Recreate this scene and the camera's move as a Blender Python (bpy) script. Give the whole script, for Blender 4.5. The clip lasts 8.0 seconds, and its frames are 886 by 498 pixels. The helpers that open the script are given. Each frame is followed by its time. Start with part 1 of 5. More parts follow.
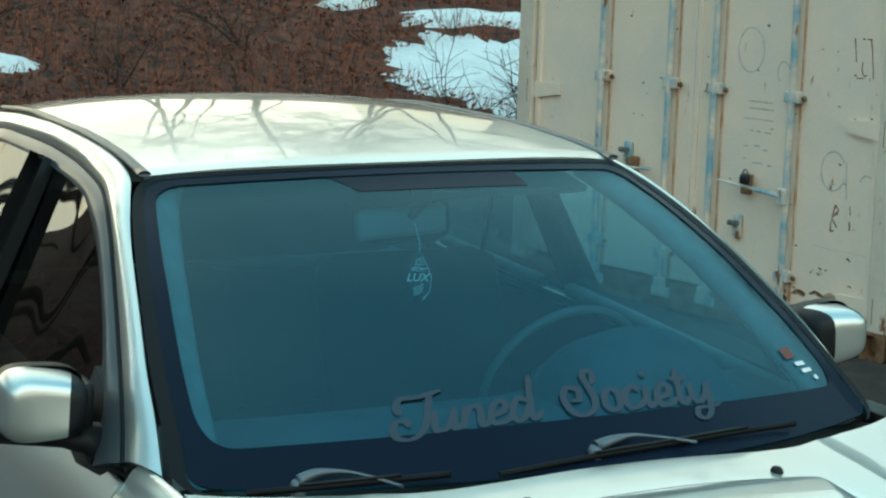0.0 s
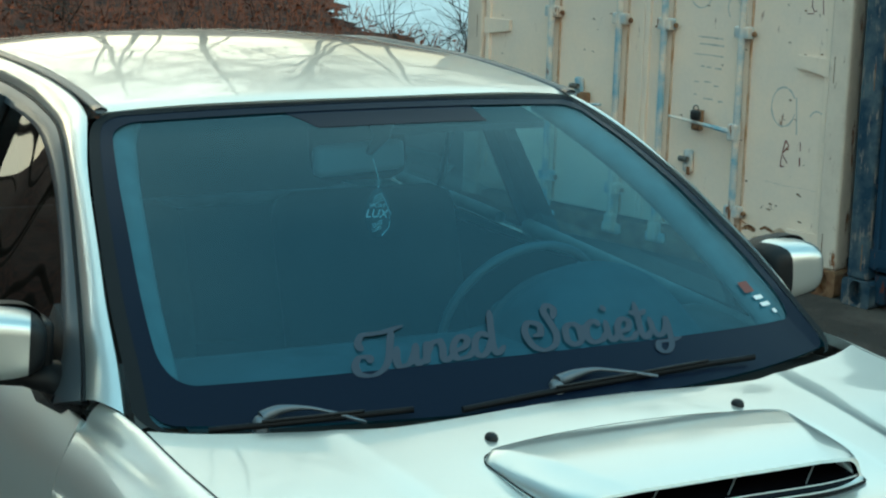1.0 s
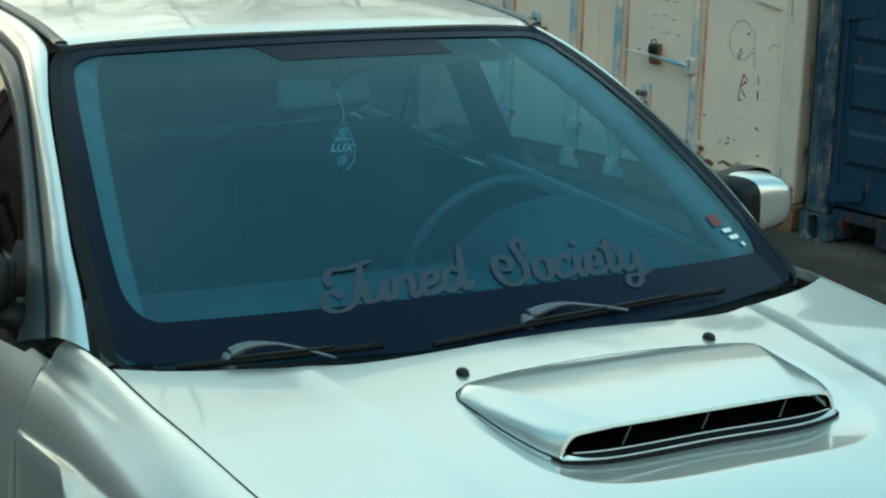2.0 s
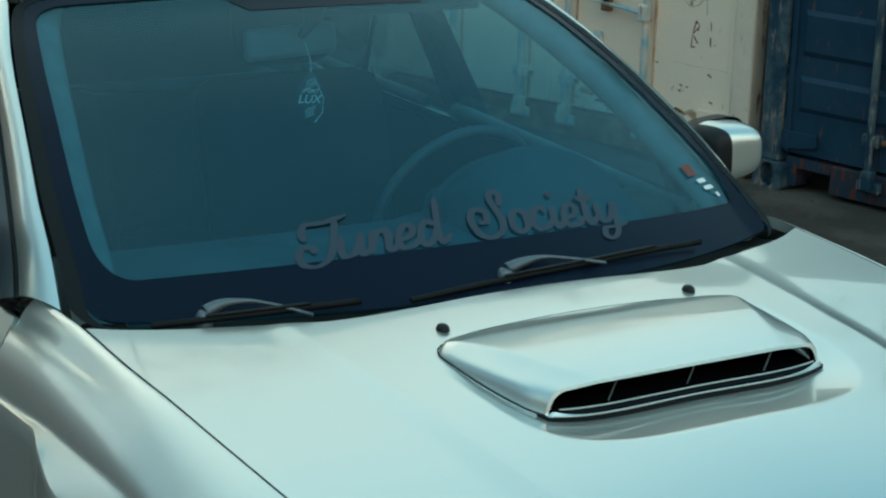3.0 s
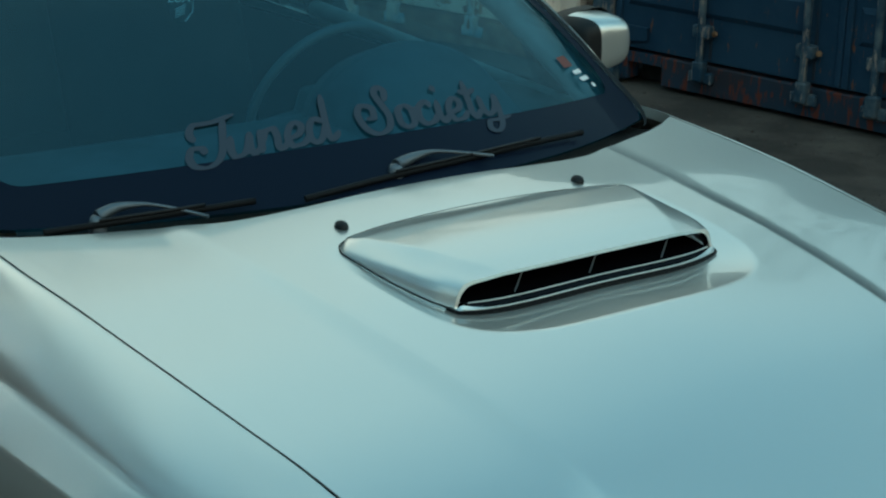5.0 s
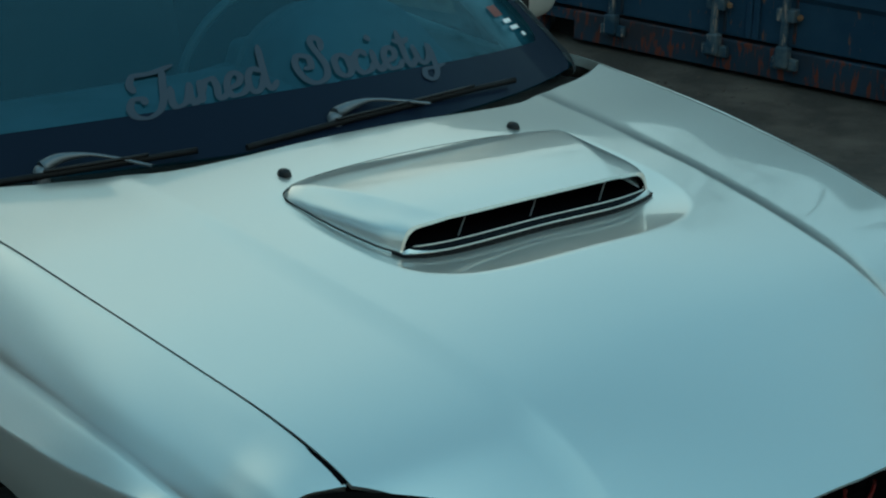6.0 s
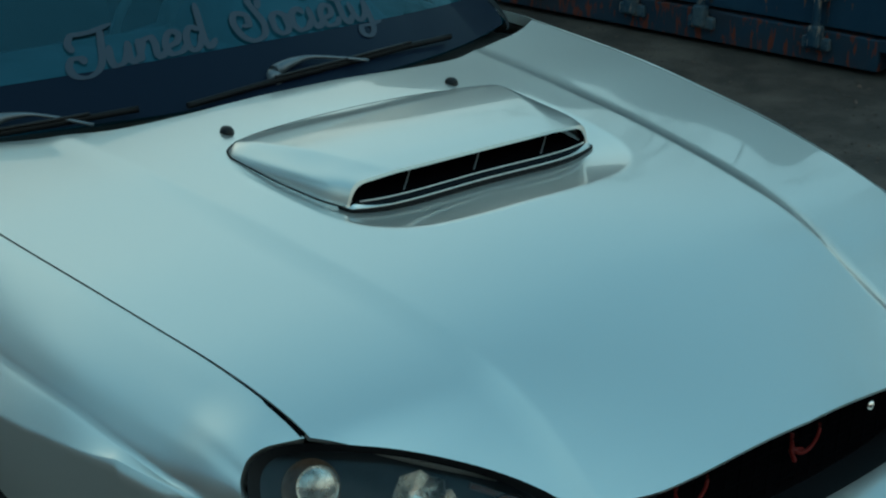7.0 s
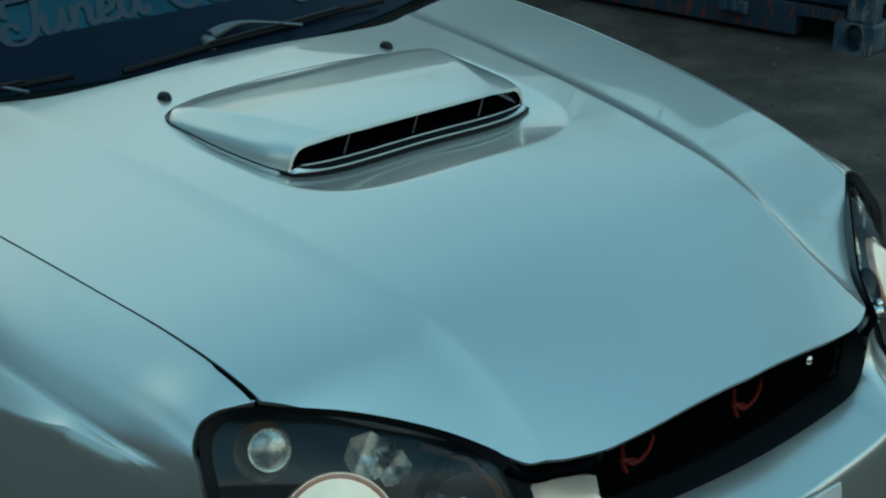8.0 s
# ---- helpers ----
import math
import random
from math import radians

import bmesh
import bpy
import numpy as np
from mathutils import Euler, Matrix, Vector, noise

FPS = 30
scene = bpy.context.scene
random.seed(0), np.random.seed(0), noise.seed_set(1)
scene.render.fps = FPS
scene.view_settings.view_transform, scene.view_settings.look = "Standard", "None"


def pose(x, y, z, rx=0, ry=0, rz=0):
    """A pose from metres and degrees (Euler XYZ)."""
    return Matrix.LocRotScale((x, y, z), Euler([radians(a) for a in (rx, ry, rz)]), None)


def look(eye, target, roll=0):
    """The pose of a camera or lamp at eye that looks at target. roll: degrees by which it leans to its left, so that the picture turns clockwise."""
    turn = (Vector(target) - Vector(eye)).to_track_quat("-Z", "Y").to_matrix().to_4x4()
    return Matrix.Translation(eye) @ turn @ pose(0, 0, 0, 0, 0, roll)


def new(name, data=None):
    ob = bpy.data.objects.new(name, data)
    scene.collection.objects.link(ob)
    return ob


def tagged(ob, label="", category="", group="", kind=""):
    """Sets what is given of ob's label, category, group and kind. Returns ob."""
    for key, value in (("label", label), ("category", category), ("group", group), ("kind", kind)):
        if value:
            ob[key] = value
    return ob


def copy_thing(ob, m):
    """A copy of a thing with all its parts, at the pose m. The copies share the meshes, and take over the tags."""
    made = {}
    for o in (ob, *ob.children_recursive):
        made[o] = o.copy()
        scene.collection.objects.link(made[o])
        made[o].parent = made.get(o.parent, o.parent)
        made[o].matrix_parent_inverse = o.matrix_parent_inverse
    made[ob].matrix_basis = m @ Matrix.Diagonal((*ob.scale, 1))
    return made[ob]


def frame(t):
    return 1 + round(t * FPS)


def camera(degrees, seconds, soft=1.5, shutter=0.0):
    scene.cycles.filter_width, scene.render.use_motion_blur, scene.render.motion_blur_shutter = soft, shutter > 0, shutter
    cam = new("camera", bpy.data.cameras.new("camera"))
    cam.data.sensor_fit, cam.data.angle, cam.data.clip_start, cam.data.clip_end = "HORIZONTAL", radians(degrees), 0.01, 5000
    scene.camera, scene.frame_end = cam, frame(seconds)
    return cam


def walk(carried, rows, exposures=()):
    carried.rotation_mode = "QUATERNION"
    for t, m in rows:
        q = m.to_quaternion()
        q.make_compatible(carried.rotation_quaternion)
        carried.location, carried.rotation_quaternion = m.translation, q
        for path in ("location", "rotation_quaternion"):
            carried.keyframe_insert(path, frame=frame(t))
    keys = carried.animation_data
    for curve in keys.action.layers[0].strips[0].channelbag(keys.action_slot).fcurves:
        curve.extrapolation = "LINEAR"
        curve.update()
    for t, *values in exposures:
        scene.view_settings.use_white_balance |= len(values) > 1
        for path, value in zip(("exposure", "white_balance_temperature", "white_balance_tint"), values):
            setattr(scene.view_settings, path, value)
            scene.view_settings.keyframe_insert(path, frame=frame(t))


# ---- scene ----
ROWS = [
    (0.0, -1.881, -1.608, 1.943, -28.420, -9.716, 1.873),
    (0.5, -1.890, -1.602, 1.939, -29.238, -10.616, 1.852),
    (1.0, -1.901, -1.588, 1.936, -30.071, -11.450, 1.886),
    (1.5, -1.904, -1.570, 1.928, -30.837, -12.378, 1.905),
    (3.0, -1.932, -1.454, 1.917, -33.456, -14.696, 1.940),
    (3.5, -1.951, -1.413, 1.912, -34.824, -15.376, 1.845),
    (4.0, -1.976, -1.375, 1.906, -36.496, -16.076, 1.890),
    (4.5, -2.005, -1.356, 1.902, -37.958, -16.734, 1.868),
    (6.0, -2.126, -1.353, 1.890, -42.430, -18.439, 1.932),
    (6.5, -2.154, -1.342, 1.883, -43.839, -18.893, 1.941),
    (7.0, -2.180, -1.328, 1.875, -45.245, -19.327, 1.940),
    (7.5, -2.200, -1.318, 1.873, -46.588, -19.744, 2.014),
    (8.0, -2.221, -1.304, 1.869, -47.993, -20.153, 2.078),
]
cam = camera(25.154, 8.0, soft=2.2)
walk(cam, [(t, pose(x, y, z, 90 + pitch, 0, yaw) @ pose(0, 0, 0, 0, 0, roll)) for t, x, y, z, yaw, pitch, roll in ROWS],
     exposures=[(0.0, 1.48, 5800, -5), (1.5, 1.40, 5780, -5), (3.0, 1.10, 5800, -4), (4.5, 0.84, 5780, -4), (8.0, 0.54, 5400, -5)])

# ---- daylight: low sun behind the bank, thin cloud ----
SUN_UP, SUN_TURN = radians(11), radians(-4)     # low, beyond the car
world = bpy.data.worlds.new("dusk_sky")
scene.world = world
world.use_nodes = True
wn = world.node_tree
sky = wn.nodes.new("ShaderNodeTexSky")
sky.sky_type, sky.sun_disc = "NISHITA", False
sky.sun_elevation, sky.sun_rotation = SUN_UP, SUN_TURN
sky.air_density, sky.dust_density, sky.ozone_density = 1.2, 2.0, 1.0
# a veil of haze and thin cloud: pale and warm low down, clear and blue-green overhead
where = wn.nodes.new("ShaderNodeTexCoord")
height = wn.nodes.new("ShaderNodeSeparateXYZ")
wn.links.new(where.outputs["Generated"], height.inputs[0])
puffs = wn.nodes.new("ShaderNodeTexNoise")
puffs.inputs["Scale"].default_value, puffs.inputs["Detail"].default_value = 1.6, 2
wn.links.new(where.outputs["Generated"], puffs.inputs["Vector"])
stir = wn.nodes.new("ShaderNodeMath")
stir.operation = "MULTIPLY_ADD"
stir.inputs[1].default_value, stir.inputs[2].default_value = 0.25, -0.125
wn.links.new(puffs.outputs["Fac"], stir.inputs[0])
level = wn.nodes.new("ShaderNodeMath")
level.operation = "ADD"
wn.links.new(height.outputs[2], level.inputs[0])
wn.links.new(stir.outputs[0], level.inputs[1])
haze = wn.nodes.new("ShaderNodeValToRGB")
haze.color_ramp.elements[0].color, haze.color_ramp.elements[1].color = (0.34, 0.29, 0.21, 1), (0.06, 0.16, 0.25, 1)
for place, tone in ((0.165, (0.43, 0.39, 0.29)), (0.330, (0.74, 0.715, 0.575)), (0.48, (0.56, 0.73, 0.70)), (0.60, (0.32, 0.52, 0.57)), (0.70, (0.23, 0.43, 0.51)), (0.78, (0.185, 0.37, 0.46)), (0.86, (0.15, 0.32, 0.41))):
    haze.color_ramp.elements.new(place).color = (*tone, 1)
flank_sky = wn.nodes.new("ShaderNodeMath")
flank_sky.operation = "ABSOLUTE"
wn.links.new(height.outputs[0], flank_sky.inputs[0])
lean = wn.nodes.new("ShaderNodeMath")                # clearer high up to both sides of the sun
lean.operation = "MULTIPLY_ADD"
lean.inputs[1].default_value = 0.60
side = wn.nodes.new("ShaderNodeMath")
side.operation = "MULTIPLY"
left_part = wn.nodes.new("ShaderNodeMath")
left_part.operation = "MULTIPLY"
left_part.inputs[1].default_value = -0.30
wn.links.new(height.outputs[0], left_part.inputs[0])
both_parts = wn.nodes.new("ShaderNodeMath")
both_parts.operation = "MAXIMUM"
wn.links.new(height.outputs[0], both_parts.inputs[0])
wn.links.new(left_part.outputs[0], both_parts.inputs[1])
wn.links.new(both_parts.outputs[0], side.inputs[0])
wn.links.new(height.outputs[2], side.inputs[1])
high = wn.nodes.new("ShaderNodeMath")
high.operation = "MULTIPLY"
wn.links.new(side.outputs[0], high.inputs[0])
wn.links.new(height.outputs[2], high.inputs[1])
wn.links.new(high.outputs[0], lean.inputs[0])
wn.links.new(level.outputs[0], lean.inputs[2])
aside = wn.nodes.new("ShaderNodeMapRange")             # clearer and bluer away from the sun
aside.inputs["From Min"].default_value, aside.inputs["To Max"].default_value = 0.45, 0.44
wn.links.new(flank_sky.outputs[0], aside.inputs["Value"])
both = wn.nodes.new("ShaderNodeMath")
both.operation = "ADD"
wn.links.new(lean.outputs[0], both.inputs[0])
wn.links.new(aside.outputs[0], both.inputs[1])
low_left = wn.nodes.new("ShaderNodeMapRange")          # no glow low down to the left, only clear sky
low_left.inputs["From Min"].default_value, low_left.inputs["From Max"].default_value, low_left.inputs["To Max"].default_value = -0.05, -0.55, 1.32
wn.links.new(height.outputs[0], low_left.inputs["Value"])
sink = wn.nodes.new("ShaderNodeMath")
sink.operation = "SUBTRACT"
sink.inputs[0].default_value, sink.use_clamp = 1.0, True
wn.links.new(height.outputs[2], sink.inputs[1])
sink_more = wn.nodes.new("ShaderNodeMath")
sink_more.operation = "MULTIPLY"
wn.links.new(sink.outputs[0], sink_more.inputs[0])
wn.links.new(sink.outputs[0], sink_more.inputs[1])
sunward = wn.nodes.new("ShaderNodeMath")
sunward.operation, sunward.use_clamp = "MULTIPLY", True
sunward.inputs[1].default_value = 2.5
wn.links.new(height.outputs[1], sunward.inputs[0])
sink_there = wn.nodes.new("ShaderNodeMath")
sink_there.operation = "MULTIPLY"
wn.links.new(sink_more.outputs[0], sink_there.inputs[0])
wn.links.new(sunward.outputs[0], sink_there.inputs[1])
behind = wn.nodes.new("ShaderNodeMapRange")            # paler opposite the sun, added to lift container doors and car front
behind.inputs["From Min"].default_value, behind.inputs["From Max"].default_value, behind.inputs["To Max"].default_value = 0.0, -1.0, -0.22
wn.links.new(height.outputs[1], behind.inputs["Value"])
facing_away = wn.nodes.new("ShaderNodeMath")
facing_away.operation = "ADD"
wn.links.new(behind.outputs[0], facing_away.inputs[1])
cleared = wn.nodes.new("ShaderNodeMath")
cleared.operation = "MULTIPLY_ADD"
wn.links.new(sink_there.outputs[0], cleared.inputs[0])
wn.links.new(low_left.outputs[0], cleared.inputs[1])
fit_in = wn.nodes.new("ShaderNodeMath")
fit_in.operation = "MULTIPLY"
fit_in.inputs[1].default_value = 0.75
toward = wn.nodes.new("ShaderNodeMath")                # paler high up on the side of the sun
toward.operation = "MULTIPLY"
ahead_only = wn.nodes.new("ShaderNodeMath")
ahead_only.operation = "MAXIMUM"
ahead_only.inputs[1].default_value = 0.0
wn.links.new(height.outputs[1], ahead_only.inputs[0])
wn.links.new(ahead_only.outputs[0], toward.inputs[0])
wn.links.new(height.outputs[2], toward.inputs[1])
toward_high = wn.nodes.new("ShaderNodeMath")
toward_high.operation = "MULTIPLY"
wn.links.new(toward.outputs[0], toward_high.inputs[0])
wn.links.new(height.outputs[2], toward_high.inputs[1])
paler = wn.nodes.new("ShaderNodeMath")
paler.operation = "MULTIPLY_ADD"
paler.inputs[1].default_value = -0.50
wn.links.new(toward_high.outputs[0], paler.inputs[0])
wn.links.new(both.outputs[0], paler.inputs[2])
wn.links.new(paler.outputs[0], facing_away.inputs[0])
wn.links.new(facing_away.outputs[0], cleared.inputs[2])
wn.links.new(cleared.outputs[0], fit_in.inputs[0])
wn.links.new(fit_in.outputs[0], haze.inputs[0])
bright = wn.nodes.new("ShaderNodeVectorMath")
bright.operation = "SCALE"
back_light = wn.nodes.new("ShaderNodeMapRange")        # unseen sky opposite the sun, brightened to fill the container doors
back_light.inputs["From Min"].default_value, back_light.inputs["From Max"].default_value = 0.0, -0.8
back_light.inputs["To Min"].default_value, back_light.inputs["To Max"].default_value = 4.4, 7.6
wn.links.new(height.outputs[1], back_light.inputs["Value"])
wn.links.new(back_light.outputs[0], bright.inputs["Scale"])
wn.links.new(haze.outputs[0], bright.inputs[0])
veil = wn.nodes.new("ShaderNodeMix")
veil.data_type = "RGBA"
veil.inputs[0].default_value = 0.90
wn.links.new(sky.outputs[0], veil.inputs[6])
wn.links.new(bright.outputs[0], veil.inputs[7])
wn.links.new(veil.outputs[2], wn.nodes["Background"].inputs[0])
wn.nodes["Background"].inputs[1].default_value = 0.15
sun = new("sun", bpy.data.lights.new("sun", "SUN"))
sun.data.energy, sun.data.angle, sun.data.color = 0.2, radians(60), (1.0, 0.88, 0.70)
sun_way = Vector((math.sin(SUN_TURN) * math.cos(SUN_UP), math.cos(SUN_TURN) * math.cos(SUN_UP), math.sin(SUN_UP)))
sun.matrix_world = look(sun_way * 60, (0, 0, 0))


# ---- materials ----
def material(name, color, rough=0.5, metal=0.0, coat=0.0, spread=0.0, scale=8.0, bump=0.0, fine=90.0, other=None, amount=0.5, coords="Object", spec=0.5, grit=0.5):
    """Principled surface: large stains towards `other`, fine grain, a little relief."""
    m = bpy.data.materials.new(name)
    m.use_nodes = True
    nt = m.node_tree
    p = nt.nodes["Principled BSDF"]
    p.inputs["Base Color"].default_value = (*color, 1)
    p.inputs["Roughness"].default_value, p.inputs["Metallic"].default_value = rough, metal
    p.inputs["Specular IOR Level"].default_value = spec
    p.inputs["Coat Weight"].default_value, p.inputs["Coat Roughness"].default_value = coat, 0.03
    where = nt.nodes.new("ShaderNodeTexCoord").outputs[coords]

    def cloud(size, detail=6.0, roughness=0.6):
        n = nt.nodes.new("ShaderNodeTexNoise")
        n.inputs["Scale"].default_value, n.inputs["Detail"].default_value, n.inputs["Roughness"].default_value = size, detail, roughness
        nt.links.new(where, n.inputs["Vector"])
        return n.outputs["Fac"]

    if spread or other:
        ramp = nt.nodes.new("ShaderNodeMapRange")
        ramp.inputs["From Min"].default_value, ramp.inputs["From Max"].default_value = amount - 0.12, amount + 0.12
        nt.links.new(cloud(scale), ramp.inputs["Value"])
        mix = nt.nodes.new("ShaderNodeMix")
        mix.data_type = "RGBA"
        second = other or [c * (1 - spread) for c in color]
        mix.inputs[6].default_value, mix.inputs[7].default_value = (*color, 1), (*second, 1)
        nt.links.new(ramp.outputs[0], mix.inputs[0])
        grain = nt.nodes.new("ShaderNodeMix")
        grain.data_type, grain.blend_type = "RGBA", "MULTIPLY"
        grain.inputs[0].default_value = grit
        shade = nt.nodes.new("ShaderNodeMapRange")
        shade.inputs["To Min"].default_value, shade.inputs["To Max"].default_value = 0.6, 1.3
        nt.links.new(cloud(fine, 3.0), shade.inputs["Value"])
        nt.links.new(mix.outputs[2], grain.inputs[6])
        nt.links.new(shade.outputs[0], grain.inputs[7])
        nt.links.new(grain.outputs[2], p.inputs["Base Color"])
        vary = nt.nodes.new("ShaderNodeMapRange")
        vary.inputs["To Min"].default_value, vary.inputs["To Max"].default_value = max(rough - 0.08, 0.02), min(rough + 0.12, 1)
        nt.links.new(cloud(scale * 2.3), vary.inputs["Value"])
        nt.links.new(vary.outputs[0], p.inputs["Roughness"])
    if bump:
        b = nt.nodes.new("ShaderNodeBump")
        b.inputs["Strength"].default_value, b.inputs["Distance"].default_value = bump, 0.01
        nt.links.new(cloud(fine, 5.0), b.inputs["Height"])
        nt.links.new(b.outputs[0], p.inputs["Normal"])
    return m


def glass_material(name, tint, gloss=(1.0, 1.0, 1.0), base=0.05, film=0.0, film_color=(0.5, 0.5, 0.5)):
    """Thin pane: tinted see-through, a dull coloured film, mirror gloss by Fresnel."""
    m = bpy.data.materials.new(name)
    m.use_nodes = True
    nt = m.node_tree
    nt.nodes.remove(nt.nodes["Principled BSDF"])
    clear, shine, blend, edge, steep, gain = (nt.nodes.new(k) for k in ("ShaderNodeBsdfTransparent", "ShaderNodeBsdfGlossy", "ShaderNodeMixShader", "ShaderNodeLayerWeight", "ShaderNodeMath", "ShaderNodeMapRange"))
    clear.inputs[0].default_value = (*tint, 1)
    shine.inputs["Roughness"].default_value = 0.015
    shine.inputs[0].default_value = (*gloss, 1)
    edge.inputs[0].default_value = 0.5
    steep.operation = "POWER"
    steep.inputs[1].default_value = 5.0
    gain.inputs["To Min"].default_value, gain.inputs["To Max"].default_value = base, 0.40
    nt.links.new(edge.outputs["Facing"], steep.inputs[0])
    nt.links.new(steep.outputs[0], gain.inputs["Value"])
    nt.links.new(gain.outputs[0], blend.inputs[0])
    dull, veil_ = nt.nodes.new("ShaderNodeBsdfDiffuse"), nt.nodes.new("ShaderNodeMixShader")
    dull.inputs[0].default_value = (*film_color, 1)
    veil_.inputs[0].default_value = film
    nt.links.new(clear.outputs[0], veil_.inputs[1])
    nt.links.new(dull.outputs[0], veil_.inputs[2])
    nt.links.new(veil_.outputs[0], blend.inputs[1])
    nt.links.new(shine.outputs[0], blend.inputs[2])
    nt.links.new(blend.outputs[0], nt.nodes["Material Output"].inputs[0])
    return m


PAINT = material("silver_paint", (0.73, 0.74, 0.71), 0.31, 0.78, 1.0)
BLACK = material("black_plastic", (0.008, 0.009, 0.011), 0.45, bump=0.15, fine=500, spec=0.3)
RUBBER = material("rubber", (0.006, 0.007, 0.009), 0.6, spec=0.2)
GREY = material("satin_frame", (0.060, 0.072, 0.085), 0.38, 0.2, 0.25)
FRIT = material("ceramic_band", (0.003, 0.007, 0.020), 0.4, coat=0.09, spec=0.10)
GLASS = glass_material("windshield_glass", (0.24, 0.49, 0.60), (0.60, 0.89, 1.0), base=0.077, film=0.045, film_color=(0.06, 0.26, 0.40))
CLEAR = glass_material("door_glass", (0.66, 0.76, 0.76), base=0.11)
PRIVACY = glass_material("side_glass", (0.30, 0.36, 0.36), base=0.11)
# left front pane only: the dim cabin behind it put into the tint
DEEP = glass_material("cabin_shade_glass", (0.10, 0.12, 0.12), base=0.11)
CHROME = material("chrome", (0.85, 0.85, 0.85), 0.06, 1.0)
DIM = material("dash_plastic", (0.13, 0.135, 0.14), 0.75, spread=0.3, scale=6, bump=0.2, fine=300)
CLOTH = material("seat_cloth", (0.010, 0.011, 0.012), 0.95, spread=0.4, scale=20, bump=0.3, fine=400)


# ---- shaping helpers ----
def ease(*keys):
    """A smooth curve through (x, y) keys that does not overshoot."""
    xs, ys = np.array([k[0] for k in keys], float), np.array([k[1] for k in keys], float)
    h, d = np.diff(xs), np.diff(ys) / np.diff(xs)
    m = np.concatenate([[d[0]], np.where(d[:-1] * d[1:] > 0, 2 * d[:-1] * d[1:] / np.where(d[:-1] + d[1:] == 0, 1, d[:-1] + d[1:]), 0), [d[-1]]])

    def at(x):
        if x <= xs[0]:
            return float(ys[0] + m[0] * (x - xs[0]))
        if x >= xs[-1]:
            return float(ys[-1] + m[-1] * (x - xs[-1]))
        i = int(np.searchsorted(xs, x) - 1)
        t = (x - xs[i]) / h[i]
        return float((2 * t**3 - 3 * t**2 + 1) * ys[i] + (t**3 - 2 * t**2 + t) * h[i] * m[i] + (3 * t**2 - 2 * t**3) * ys[i + 1] + (t**3 - t**2) * h[i] * m[i + 1])
    return at


def path3(*points):
    """A smooth line through points, at 0 to 1."""
    n = len(points) - 1
    fs = [ease(*((i / n, p[k]) for i, p in enumerate(points))) for k in range(3)]
    return lambda t: Vector((fs[0](t), fs[1](t), fs[2](t)))


def step(t):
    t = min(max(t, 0.0), 1.0)
    return t * t * (3 - 2 * t)


def mix(a, b, t):
    return a + (b - a) * t


def part(name, bm, mat, parent=None, label="", smooth=True):
    me = bpy.data.meshes.new(name)
    bm.normal_update()
    bm.to_mesh(me)
    bm.free()
    for f in me.polygons:
        f.use_smooth = smooth
    me.materials.append(mat)
    ob = new(name, me)
    if parent:
        ob.parent = parent
    if label:
        tagged(ob, label)
    return ob


def sheet(fn, nu, nv, thick=0.0, bm=None, flip=False):
    """A surface fn(u, v), u and v from 0 to 1, with rims turned under where thick is given."""
    bm = bm or bmesh.new()
    rows = [[Vector(fn(i / nu, j / nv)) for i in range(nu + 1)] for j in range(nv + 1)]
    vs = [[bm.verts.new(p) for p in row] for row in rows]

    def quad(a, b, c, d):
        bm.faces.new((d, c, b, a) if flip else (a, b, c, d))
    for j in range(nv):
        for i in range(nu):
            quad(vs[j][i], vs[j][i + 1], vs[j + 1][i + 1], vs[j + 1][i])
    if thick:
        def under(i, j):
            a, b = rows[j][max(i - 1, 0)], rows[j][min(i + 1, nu)]
            c, d = rows[max(j - 1, 0)][i], rows[min(j + 1, nv)][i]
            n = (b - a).cross(d - c)
            n = n.normalized() if n.length > 1e-9 else Vector((0, 0, 1))
            return rows[j][i] - n * (-thick if flip else thick)
        ring = [(i, 0) for i in range(nu)] + [(nu, j) for j in range(nv)] + [(i, nv) for i in range(nu, 0, -1)] + [(0, j) for j in range(nv, 0, -1)]
        top = [bm.verts.new(rows[j][i]) for i, j in ring]
        low = [bm.verts.new(under(i, j)) for i, j in ring]
        for k in range(len(ring)):
            quad(top[k], low[k], low[k - 1], top[k - 1])
    return bm


def tube(points, r, n=8, bm=None, flat=1.0, cap=True):
    """A rod along points; r a number or one for each point; flat squeezes it upright."""
    bm = bm or bmesh.new()
    pts = [Vector(p) for p in points]
    rings, last = [], None
    for k, p in enumerate(pts):
        t = (pts[min(k + 1, len(pts) - 1)] - pts[max(k - 1, 0)]).normalized()
        a = t.cross(Vector((0, 0, 1)))
        a = a.normalized() if a.length > 1e-4 else (last or Vector((1, 0, 0)))
        last, b = a, t.cross(a).normalized()
        q = r[k] if isinstance(r, (list, tuple)) else r
        rings.append([bm.verts.new(p + (a * math.cos(2 * math.pi * i / n) + b * math.sin(2 * math.pi * i / n) * flat) * q) for i in range(n)])
    for k in range(len(rings) - 1):
        for i in range(n):
            bm.faces.new((rings[k][i], rings[k][(i + 1) % n], rings[k + 1][(i + 1) % n], rings[k + 1][i]))
    if cap:
        bm.faces.new(rings[0])
        bm.faces.new(rings[-1][::-1])
    return bm


